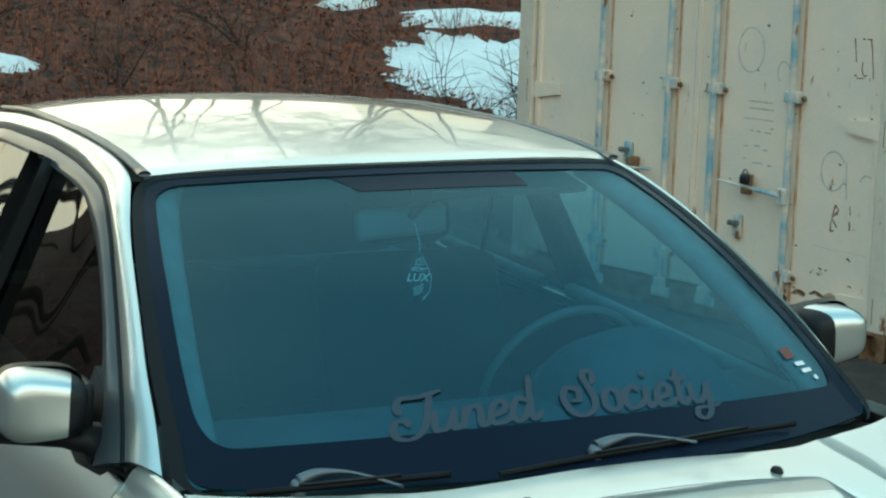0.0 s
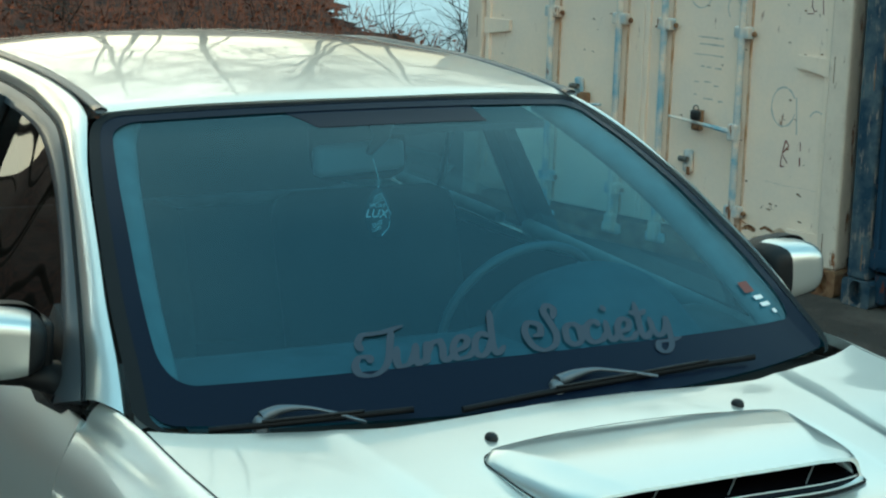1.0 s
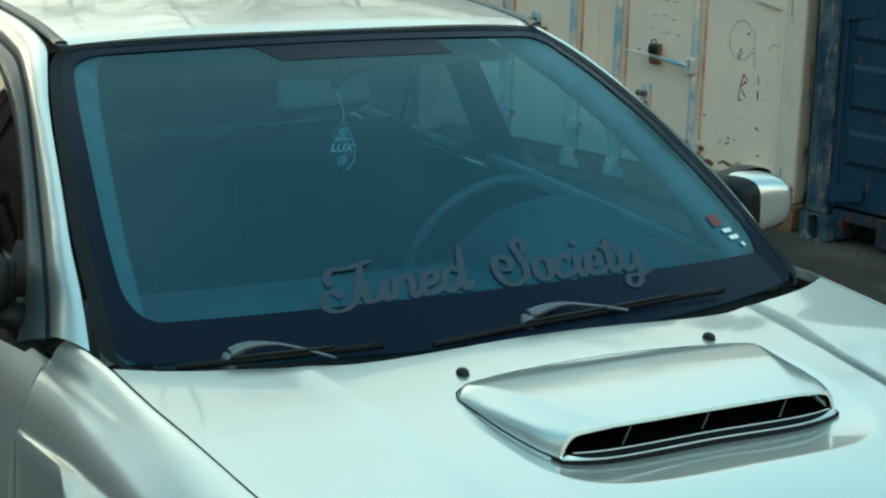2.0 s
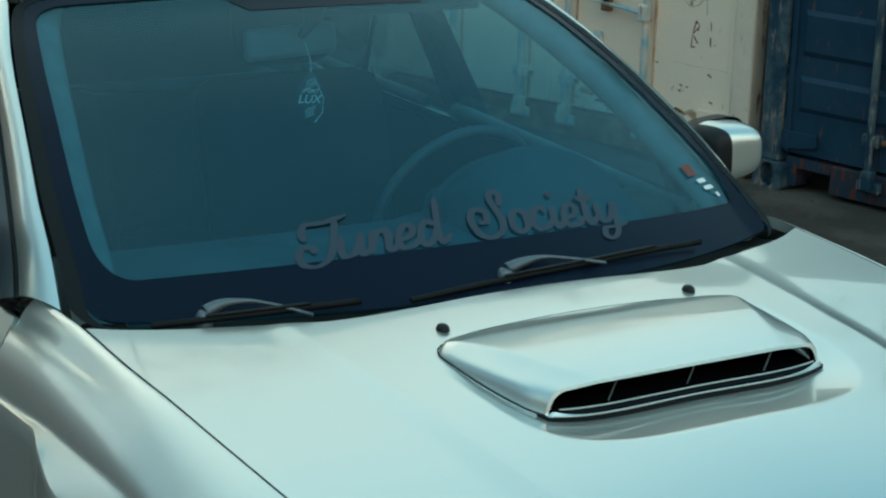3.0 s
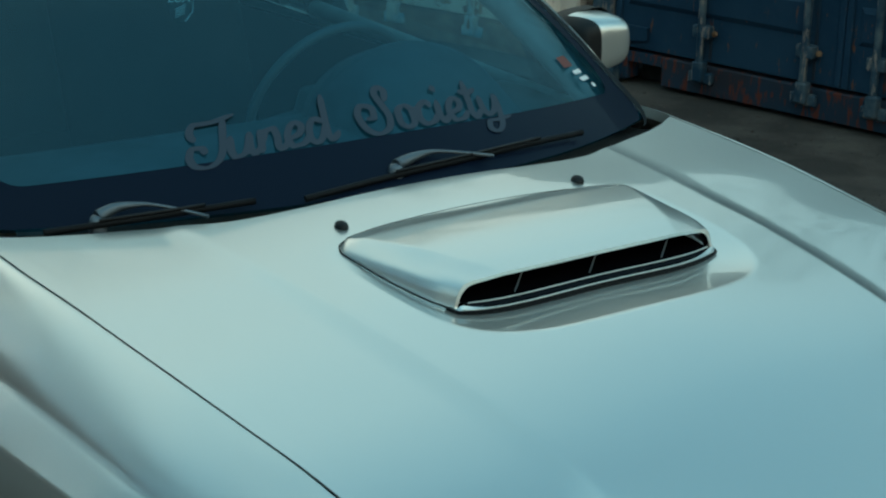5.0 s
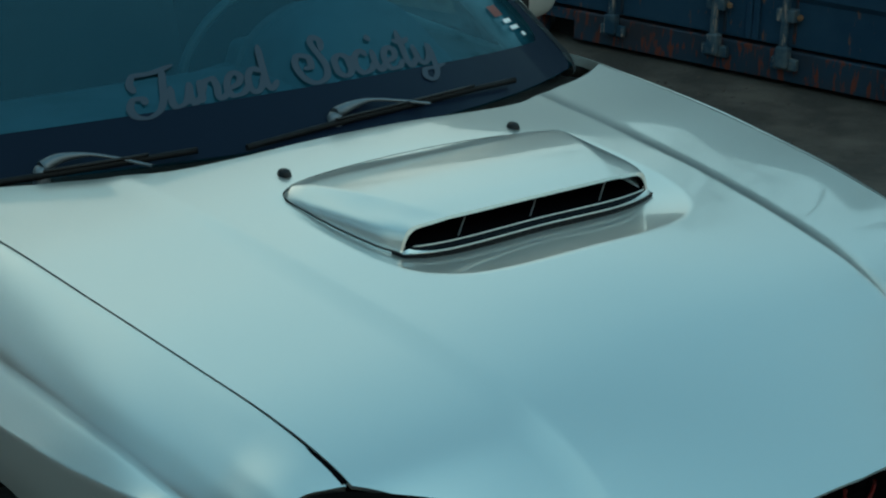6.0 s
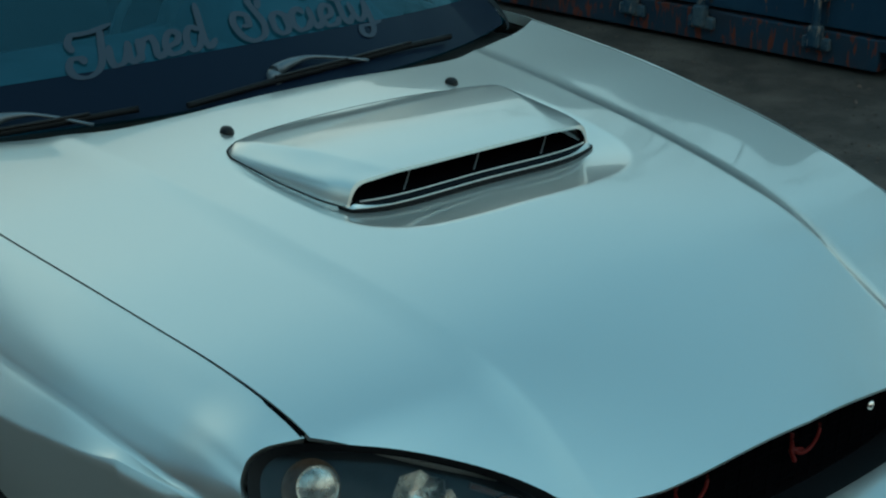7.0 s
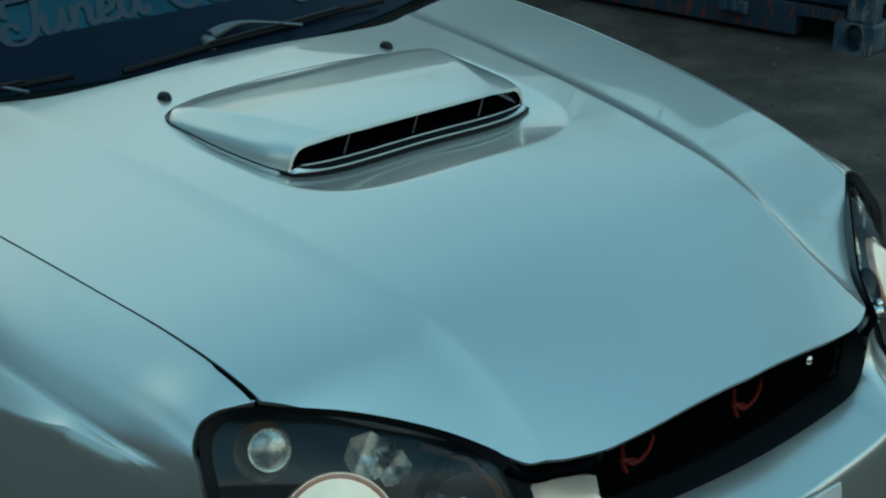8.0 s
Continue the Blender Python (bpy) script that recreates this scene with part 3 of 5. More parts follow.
door_of = {}
for sx in SIDES:
    for name, y0, y1, arch in (("front_door", 1.542, 2.575, None), ("rear_door", 2.581, 3.42, 3.455), ("rear_quarter", 3.426, 4.38, 3.455)):
        bm = sheet(skin(y0, y1, arch), 60, 30, 0.02, flip=True)
        ob = part(name, mirrored(bm) if sx < 0 else bm, PAINT, car)
        door_of[name, sx] = ob

    def pane(u, v, y0=1.62, y1=2.72):
        y = mix(y0, y1, u)
        t = min(max((y - 1.655) / (3.27 - 1.655), 0), 1)
        top = Vector((float(np.interp(y, SASH_Y, SASH_X)), y, float(np.interp(y, SASH_Y, SASH_Z))))
        low = Vector((0.792, y, belt_z(y) - 0.01))
        return mix(Vector((top.x, y, top.z)), low, v) - Vector((0.010, 0, 0))

    for y0, y1, host in ((1.66, 2.575, "front_door"), (2.63, 3.27, "rear_door")):
        bm = sheet(lambda u, v: pane(u, v, y0, y1), 40, 10, 0.004, flip=True)
        w = part("side_window", mirrored(bm) if sx < 0 else bm, PRIVACY if host == "rear_door" else CLEAR if sx > 0 else DEEP, door_of[host, sx])
        w.visible_shadow = False
    bm = sheet(lambda u, v: mix(Vector((0.590, 2.550 + u * 0.105, 1.376)), Vector((0.790, 2.505 + u * 0.145, 0.97)), v), 3, 8, 0.03)
    part("centre_pillar", mirrored(bm) if sx < 0 else bm, BLACK, car)
    bm = sheet(lambda u, v: mix(Vector((0.584, 3.27 + u * 0.05, 1.36)), Vector((0.79, 3.30 + u * 0.42, 0.99)), v), 3, 8, 0.03)
    part("rear_pillar", mirrored(bm) if sx < 0 else bm, PAINT, car)
    bm = tube([Vector((0.795, y, belt_z(y) + 0.002)) for y in np.linspace(1.66, 3.42, 20)], 0.010)
    part("belt_strip", mirrored(bm) if sx < 0 else bm, BLACK, door_of["front_door", sx])

part("rear_window", sheet(lambda u, v: ((2 * u - 1) * mix(0.52, 0.66, v), mix(3.20, 3.80, v) + 0.06 * (1 - (2 * u - 1)**2), mix(1.415, 1.04, v)), 20, 12, 0.004), PRIVACY, car).visible_shadow = False
part("boot_lid", sheet(lambda u, v: ((2 * u - 1) * 0.68, mix(3.86, 4.40, v), mix(1.03, 0.985, v) + 0.02 * (1 - (2 * u - 1)**2)), 20, 12, 0.02), PAINT, car)
part("tail_panel", sheet(lambda u, v: ((2 * u - 1) * 0.74, 4.40 + 0.04 * math.sin(v * 3.1), mix(0.985, 0.25, v)), 20, 12, 0.02), PAINT, car)
part("parcel_shelf", box((1.3, 0.55, 0.03), pose(0, 3.55, 0.98), 0.01), DIM, car)
part("cabin_floor", box((1.46, 2.6, 0.06), pose(0, 2.55, 0.28), 0.01), DIM, car)
part("headlining", sheet(lambda u, v: ((2 * u - 1) * 0.50, mix(2.14, 3.22, v), mix(1.385, 1.40, math.sin(math.pi * v))), 10, 10, 0.01), material("headlining_cloth", (0.16, 0.16, 0.15), 0.95, spread=0.2, scale=9, bump=0.2), car)
part("underbody", box((1.30, 3.9, 0.16), pose(0, 2.25, 0.28), 0.03), BLACK, car)
part("engine_cover", box((1.20, 0.80, 0.34), pose(0, 0.80, 0.62), 0.05), BLACK, car)
part("bulkhead", box((1.44, 0.05, 0.52), pose(0, 1.44, 0.66), 0.01), BLACK, car)

# ---- lamps, grille, bumper ----
lamp_top = ((0.684, 0.376, 0.818), (0.65, 0.353, 0.814), (0.60, 0.317, 0.806), (0.55, 0.280, 0.792), (0.50, 0.242, 0.773), (0.46, 0.208, 0.752), (0.435, 0.178, 0.732))
lamp_in = ((0.424, 0.150, 0.700), (0.430, 0.128, 0.650), (0.465, 0.115, 0.600))
lamp_low = ((0.540, 0.130, 0.572), (0.636, 0.184, 0.571), (0.718, 0.256, 0.595), (0.767, 0.327, 0.649))
lamp_out = ((0.783, 0.352, 0.693), (0.785, 0.366, 0.745), (0.779, 0.384, 0.772), (0.769, 0.398, 0.793), (0.755, 0.404, 0.807), (0.733, 0.402, 0.815), (0.709, 0.392, 0.818))
lamp_ring = [Vector(p) for p in lamp_top + lamp_in + lamp_low + lamp_out]
LENS = glass_material("lamp_lens", (0.94, 0.95, 0.94), (0.7, 0.72, 0.75), 0.045)
BEZEL = material("lamp_bezel", (0.050, 0.066, 0.085), 0.35, 0.3, spec=0.4, spread=0.4, scale=9, bump=0.1, fine=40)
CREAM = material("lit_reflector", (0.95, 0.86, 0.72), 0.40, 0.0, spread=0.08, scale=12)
# the lamp's glow is put into the reflector surface as faint emission
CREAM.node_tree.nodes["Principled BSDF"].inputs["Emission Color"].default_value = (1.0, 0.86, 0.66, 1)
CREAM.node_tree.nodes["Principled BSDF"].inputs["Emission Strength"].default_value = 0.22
BOWL = material("dark_reflector", (0.16, 0.20, 0.25), 0.22, 0.9, spread=0.5, scale=16)
PINK = material("copper_trim", (0.62, 0.36, 0.28), 0.35, 0.7, spread=0.3, scale=20)
AMBER = material("amber_plastic", (0.20, 0.085, 0.03), 0.3)
BRONZE = material("bronze_reflector", (0.42, 0.31, 0.23), 0.3, 0.8, spread=0.5, scale=30)
FROST = material("frosted_reflector", (0.80, 0.79, 0.74), 0.26, 0.85, spread=0.75, scale=34, amount=0.50)


def closed_curve(points, n):
    """n points along a smooth closed line through points."""
    out, k = [], len(points)
    for i in range(n):
        t = i / n * k
        j, f = int(t), t - int(t)
        a, b, c, d = points[(j - 1) % k], points[j % k], points[(j + 1) % k], points[(j + 2) % k]
        out.append(0.5 * ((2 * b) + (c - a) * f + (2 * a - 5 * b + 4 * c - d) * f * f + (3 * b - a - 3 * c + d) * f**3))
    return out


LAMP_N = Vector((0.42, -0.78, 0.46)).normalized()


def dome(ring, middle, push, rings=12, rim_scale=1.0):
    bm = bmesh.new()
    last = None
    for k in range(rings):
        s = (1 - k / rings) * rim_scale
        row = [bm.verts.new(middle + (p - middle) * s + push * (1 - (s / rim_scale)**2)) for p in ring]
        if last:
            for i in range(len(row)):
                bm.faces.new((last[i - 1], last[i], row[i], row[i - 1]))
        last = row
    tip = bm.verts.new(middle + push)
    for i in range(len(last)):
        bm.faces.new((last[i - 1], last[i], tip))
    bmesh.ops.recalc_face_normals(bm, faces=bm.faces)
    return bm


def cup(place, way, r, deep, n=28):
    """A bowl reflector that opens along way."""
    m = Matrix.Translation(place) @ way.to_track_quat("Z", "Y").to_matrix().to_4x4()
    return turned([(r * 1.08, 0.004), (r, 0.0)] + [(r * math.sqrt(max(1 - t, 0.02)), -deep * t) for t in np.linspace(0.1, 1, 8)] + [(0.0001, -deep * 1.02)], n, m)


for sx in SIDES:
    ring = closed_curve(lamp_ring, 96)
    lamp_mid = sum(ring, Vector()) / len(ring)
    inner_ring = [lamp_mid + (p - lamp_mid) * 0.905 + LAMP_N * -0.010 for p in ring]
    flipx = (lambda b: mirrored(b)) if sx < 0 else (lambda b: b)
    shell = part("headlight", flipx(dome(ring, lamp_mid, LAMP_N * -0.115, 10)), BEZEL, car, "clear headlamp with a dark bezel and round reflectors")
    lens = part("lens", flipx(dome(inner_ring, lamp_mid + LAMP_N * 0.004, LAMP_N * 0.026, 12)), LENS, shell)
    lens.visible_shadow = False
    part("lamp_gasket", flipx(band(ring, inner_ring, lambda x, y, z: Vector((x, y, z)) + LAMP_N * 0.004)), RUBBER, shell)
    ahead = Vector((0.12, -0.97, 0.22)).normalized()
    out = Vector((0.45, -0.82, 0.36)).normalized()
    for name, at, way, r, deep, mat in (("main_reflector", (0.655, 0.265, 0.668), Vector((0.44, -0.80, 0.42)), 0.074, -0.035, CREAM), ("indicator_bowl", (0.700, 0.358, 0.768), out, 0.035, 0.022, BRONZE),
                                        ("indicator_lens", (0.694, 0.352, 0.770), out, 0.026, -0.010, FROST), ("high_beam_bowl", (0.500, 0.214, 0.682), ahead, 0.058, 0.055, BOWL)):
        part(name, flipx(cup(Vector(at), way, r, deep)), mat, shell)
    part("reflector_rim", flipx(turned([(0.072, 0.002), (0.075, 0.005), (0.080, 0.002), (0.081, -0.006)], 40, Matrix.Translation((0.655, 0.265, 0.668)) @ Vector((0.44, -0.80, 0.42)).to_track_quat("Z", "Y").to_matrix().to_4x4())), PINK, shell)
    part("bulb_holder", flipx(turned([(0.0, 0.034), (0.012, 0.032), (0.014, 0.02), (0.014, -0.03)], 14, Matrix.Translation((0.500, 0.210, 0.672)) @ ahead.to_track_quat("Z", "Y").to_matrix().to_4x4())), CHROME, shell)
    for name, at, r in (("indicator_bulb", (0.700, 0.362, 0.764), 0.011), ("high_beam_bulb", (0.506, 0.190, 0.690), 0.009)):
        bm = bmesh.new()
        bmesh.ops.create_uvsphere(bm, u_segments=20, v_segments=12, radius=r, matrix=Matrix.Translation(at))
        part(name, flipx(bm), AMBER if "indicator" in name else CHROME, shell)
    # small cut-faced bowls beside the main one
    for at, r, n in (((0.582, 0.290, 0.746), 0.030, 7), ((0.556, 0.268, 0.728), 0.024, 6), ((0.560, 0.280, 0.752), 0.016, 5)):
        part("faceted_bowl", flipx(cup(Vector(at), out, r, r * 0.7, n)), FROST, shell, smooth=False)
    part("amber_strip", flipx(tube([(0.52, 0.255, 0.752), (0.47, 0.215, 0.728), (0.445, 0.185, 0.69), (0.45, 0.165, 0.645)], 0.007, 8, None, 0.5)), material("brown_strip", (0.05, 0.022, 0.012), 0.4) if sx < 0 else bpy.data.materials["brown_strip"], shell)

# black tubes drawn in as the shadow gap under the bonnet's front edge
for sx in SIDES:
    part("nose_gap_shade", tube([Vector((sx * x, front_y(x) - 0.009, bonnet_z(x, front_y(x)) - 0.010)) for x in np.linspace(0.330, 0.440, 14)], 0.0068, 8), DARKIN, car)

grille_ring = [Vector(p) for p in ((0.0, 0.108, 0.742), (0.15, 0.110, 0.738), (0.25, 0.116, 0.733), (0.300, 0.118, 0.726), (0.328, 0.112, 0.706), (0.334, 0.105, 0.675), (0.318, 0.10, 0.640), (0.27, 0.098, 0.622), (0.15, 0.090, 0.616), (0.0, 0.086, 0.614))]
grille_ring += [Vector((-p.x, p.y, p.z)) for p in grille_ring[-2:0:-1]]
gr = closed_curve(grille_ring, 96)
gmid = Vector((0, 0.10, 0.678))
grille = part("grille", band(gr, [gmid + (p - gmid) * 0.965 + Vector((0, 0.05, 0)) for p in gr], lambda x, y, z: Vector((x, y, z))), BLACK, car, "deep black grille opening with red lettering marks")
part("grille_back", dome([gmid + (p - gmid) * 0.99 + Vector((0, 0.05, 0)) for p in gr], gmid + Vector((0, 0.05, 0)), Vector((0, 0.01, 0)), 4), DARKIN, grille)
for k in range(-9, 10):
    x = k * 0.034
    h = 0.050 * math.sqrt(max(1 - (x / 0.34)**4, 0))
    part("grille_bar", tube([(x, 0.138, 0.676 - h), (x, 0.134, 0.680 + h)], 0.0018, 5), DARKIN, grille)
for k in range(4):
    z = 0.640 + 0.026 * k
    part("grille_bar", tube([(-0.31, 0.138, z), (0, 0.134, z), (0.31, 0.138, z)], 0.0018, 5), DARKIN, grille)
# red strokes of the badge, as plain shapes
RED = material("red_badge", (0.10, 0.005, 0.004), 0.6, spec=0.2)
for bx in (-0.215, 0.045):
    part("badge_stroke", tube([(bx - 0.045, 0.125, 0.715), (bx - 0.050, 0.122, 0.690), (bx - 0.040, 0.120, 0.672)], 0.0035, 6), RED, grille)
    part("badge_stroke", tube([(bx - 0.012 + 0.034 * math.cos(a), 0.124, 0.706 + 0.030 * math.sin(a)) for a in np.linspace(math.pi * 0.95, math.pi * 2.05, 14)], 0.003, 6), RED, grille)
    part("badge_stroke", tube([(bx - 0.050, 0.122, 0.692), (bx - 0.020, 0.122, 0.684)], 0.0028, 6), RED, grille)
part("badge_stud", turned([(0.0, 0.004), (0.006, 0.003), (0.008, 0.0)], 12, pose(0.20, 0.126, 0.700, 90)), CHROME, grille)

nose_y = ease((0.0, -0.010), (0.25, 0.010), (0.45, 0.065), (0.62, 0.180), (0.70, 0.285), (0.752, 0.395))
cap_y = ease((0.0, 0.088), (0.30, 0.100), (0.34, 0.108), (0.42, 0.150), (0.46, 0.118), (0.54, 0.134), (0.63, 0.194), (0.70, 0.280), (0.735, 0.362), (0.752, 0.398))
cap_z = ease((0.0, 0.612), (0.27, 0.620), (0.315, 0.640), (0.332, 0.675), (0.34, 0.703), (0.42, 0.706), (0.428, 0.66), (0.465, 0.598), (0.54, 0.570), (0.63, 0.564), (0.70, 0.578), (0.735, 0.620), (0.752, 0.660))


def bumper_at(u, v):
    w = 2 * u - 1
    a = abs(w) * 0.752
    x = w * 0.752
    top, nose = Vector((x, cap_y(a), cap_z(a))), nose_y(a)
    lip_z = min(0.620 - 0.03 * (a / 0.8)**2, cap_z(a) - 0.02)
    if v < 0.35:
        t = v / 0.35
        return x, mix(top.y, nose + 0.012, t), mix(top.z, lip_z, t**(0.5 if a > 0.33 else 1.4))
    if v < 0.5:
        t = (v - 0.35) / 0.15
        return x, nose + 0.012 * (1 - math.sin(t * math.pi / 2)), lip_z - 0.02 * (1 - math.cos(t * math.pi / 2))
    t = (v - 0.5) / 0.5
    return x, nose + 0.05 * t * t, mix(lip_z - 0.02, 0.22, t)


bumper = part("front_bumper", sheet(bumper_at, 160, 40, 0.02, flip=True), PAINT, car)
part("lower_intake", sheet(lambda u, v: ((2 * u - 1) * 0.36, nose_y(abs(2 * u - 1) * 0.36) - 0.004 + 0.03 * (v + 0.1), mix(0.47, 0.28, v)), 20, 4, 0.01, flip=True), BLACK, bumper)
plate = part("number_plate", box((0.52, 0.006, 0.11), pose(-0.195, -0.032, 0.545, -8), 0.002), material("plate_white", (0.75, 0.76, 0.76), 0.4), bumper, "white number plate with dark bars", smooth=False)
for k in range(6):
    part("plate_mark", box((0.038, 0.002, 0.065), pose(-0.40 + k * 0.078, -0.037, 0.545, -8)), BLACK, plate, smooth=False)

# ---- door mirrors ----
def mirror_shell(sx):
    bm = bmesh.new()
    n, rings = 48, 14
    w, h = 0.080, 0.063
    last = None
    for k in range(rings + 1):
        f = k / rings
        s = math.sin(f * math.pi / 2)**0.55 if k else 0.0
        y = -0.082 * (1 - f**2.6)
        row = []
        for i in range(n):
            a = 2 * math.pi * i / n
            c, sn = math.cos(a), math.sin(a)
            q = (abs(c)**3.4 + abs(sn)**3.4)**(-1 / 3.4)
            row.append(bm.verts.new((c * q * w * s, y, sn * q * h * s * (1 - 0.12 * c))))
        if last:
            for i in range(n):
                bm.faces.new((last[i - 1], last[i], row[i], row[i - 1]))
        last = row
    bmesh.ops.remove_doubles(bm, verts=bm.verts, dist=1e-5)
    bmesh.ops.recalc_face_normals(bm, faces=bm.faces)
    bmesh.ops.bisect_plane(bm, geom=bm.verts[:] + bm.edges[:] + bm.faces[:], plane_co=(-sx * 0.056, 0, 0), plane_no=(1, 0.25 * sx, 0))
    return bm


for sx in SIDES:
    where = pose(sx * 0.876, 1.735, 1.059, 0, sx * -3, sx * 4)
    cap = part("door_mirror", put_at(mirror_shell(sx), where), PAINT, car, "silver capped door mirror on a black foot")
    cap.data.materials.append(BLACK)
    for f in cap.data.polygons:
        q = where.inverted() @ f.center
        f.material_index = 1 if (q.x + sx * 0.056) * sx + 0.25 * q.y < 0 else 0
    ringp = [(0.082 * math.cos(a) * (abs(math.cos(a))**3.4 + abs(math.sin(a))**3.4)**(-1 / 3.4), 0.066 * math.sin(a) * (abs(math.cos(a))**3.4 + abs(math.sin(a))**3.4)**(-1 / 3.4)) for a in np.linspace(0, 2 * math.pi, 49)[:-1]]
    bm = bmesh.new()
    loops = []
    for y, s in ((0.0, 1.0), (0.035, 0.99), (0.045, 0.93), (0.040, 0.90), (0.025, 0.86)):
        loops.append([bm.verts.new((x * s, y, z * s)) for x, z in ringp])
    for a, b in zip(loops, loops[1:]):
        for i in range(48):
            bm.faces.new((a[i - 1], a[i], b[i], b[i - 1]))
    part("mirror_bezel", put_at(bm, where), BLACK, cap)
    bm = bmesh.new()
    bm.faces.new([bm.verts.new((x * 0.86, 0.026, z * 0.86)) for x, z in ringp])
    part("mirror_glass", put_at(bm, where), CHROME, cap, smooth=False)
    part("mirror_hinge", box((0.024, 0.085, 0.092), where @ pose(-sx * 0.080, 0.004, -0.006), 0.010), BLACK, cap)
    foot = tube([(sx * 0.775, 1.70, 0.985), (sx * 0.80, 1.705, 0.992), (sx * 0.84, 1.715, 0.995), (sx * 0.90, 1.722, 0.998), (sx * 0.97, 1.728, 1.003)], [0.05, 0.034, 0.022, 0.016, 0.010], 12, None, 0.8)
    part("mirror_foot", foot, BLACK, cap)
    bm = bmesh.new()
    pts = [(0.790, 1.600, 0.945), (0.807, 1.72, 0.945), (0.803, 1.79, 0.97), (0.745, 1.800, 1.10), (0.745, 1.735, 1.075), (0.777, 1.62, 0.99)]
    f = [bm.verts.new((x + 0.006, y, z)) for x, y, z in pts]
    g = [bm.verts.new((x - 0.02, y, z)) for x, y, z in pts]
    bm.faces.new(f)
    for i in range(len(f)):
        bm.faces.new((f[i - 1], f[i], g[i], g[i - 1]))
    bmesh.ops.recalc_face_normals(bm, faces=bm.faces)
    part("mirror_sail", mirrored(bm) if sx < 0 else bm, BLACK, door_of["front_door", sx], smooth=False)

# ---- cowl and wipers ----
part("cowl", sheet(lambda u, v: ((2 * u - 1) * 0.755, mix(rear_y(abs(2 * u - 1) * 0.739) + 0.004, rear_y(abs(2 * u - 1) * 0.739) + 0.13, v), bonnet_z(0, 1.18) - 0.022 - 0.030 * abs(2 * u - 1)**2 - 0.012 * v), 50, 6, 0.01), material("cowl_plastic", (0.010, 0.010, 0.011), 0.85, bump=0.3, fine=300), car)
ARM = material("wiper_arm_metal", (0.13, 0.155, 0.18), 0.35, 0.5)


def wiper(arm_line, blade_line):
    line = path3(*arm_line)
    arm = part("wiper", tube([line(k / 14) + Vector((0, 0, 0.006)) for k in range(15)], [mix(0.011, 0.003, step(k / 9)) for k in range(15)], 10), ARM, car, "black wiper resting at the foot of the windscreen")
    part("wiper_hub", turned([(0.0, 0.010), (0.010, 0.008), (0.014, 0.0), (0.014, -0.03)], 16, pose(*arm_line[0])), ARM, arm)
    rest = path3(*blade_line)
    part("blade", tube([rest(k / 16) for k in range(17)], 0.0038, 6, None, 1.6), RUBBER, arm)
    part("blade_bridge", tube([rest(k / 16) + Vector((0, -0.003, 0.008)) for k in range(4, 13)], 0.0026, 6), BLACK, arm)


wiper(((-0.568, 1.297, 0.994), (-0.534, 1.297, 1.004), (-0.495, 1.285, 1.006), (-0.456, 1.262, 1.000), (-0.410, 1.222, 0.988)), ((-0.655, 1.312, 0.984), (-0.49, 1.262, 0.996), (-0.318, 1.227, 1.004)))
wiper(((-0.032, 1.226, 1.017), (0.015, 1.234, 1.024), (0.055, 1.239, 1.026), (0.119, 1.226, 1.018), (0.175, 1.212, 1.008)), ((-0.235, 1.205, 1.000), (0.02, 1.215, 1.012), (0.264, 1.240, 1.014), (0.444, 1.272, 1.008)))

# ---- wheels ----
TYRE = material("tyre_rubber", (0.018, 0.018, 0.019), 0.85, spread=0.3, scale=12, bump=0.3)
for sx in SIDES:
    for ay in (AXLE, 3.455):
        m = pose(sx * 0.745, ay, HUB, 0, 90 * sx, 0)
        prof = [(0.205, -0.10), (0.29, -0.10), (0.312, -0.085), (0.315, 0.0), (0.312, 0.085), (0.29, 0.10), (0.205, 0.098)]
        wheel = part("wheel", turned(prof, 40, m), TYRE, car)
        rim_ob = part("rim", turned([(0.206, 0.095), (0.20, 0.085), (0.18, 0.02), (0.06, 0.01), (0.0, 0.012)], 40, m), BLACK, wheel)
        for k in range(5):
            a = 2 * math.pi * k / 5
            bm = tube([(0.03 * math.cos(a), 0.03 * math.sin(a), 0.075), (0.12 * math.cos(a), 0.12 * math.sin(a), 0.085), (0.197 * math.cos(a), 0.197 * math.sin(a), 0.080)], [0.03, 0.02, 0.024], 8)
            part("spoke", put_at(bm, m), CHROME, rim_ob)

# ---- cabin ----
TRIM = material("pillar_cloth", (0.30, 0.31, 0.30), 0.9, spread=0.2, scale=15, bump=0.2, fine=400)
part("dashboard", sheet(lambda u, v: ((2 * u - 1) * 0.71, mix(1.30 + 0.16 * (2 * u - 1)**2, 1.88, v), mix(0.945, 0.975, math.sin(v * 2.2)) - 0.25 * step((v - 0.85) / 0.15)), 30, 30, 0.03), DIM, car)


def binnacle_at(u, v):
    a = mix(0, math.pi, u)
    y = mix(1.46, 1.76, v)
    h = 0.158 * step(v / 0.75) - 0.03 * step((v - 0.85) / 0.15) + 0.005
    return 0.358 + 0.200 * math.cos(a), y, 0.950 + h * math.sin(a)**0.85


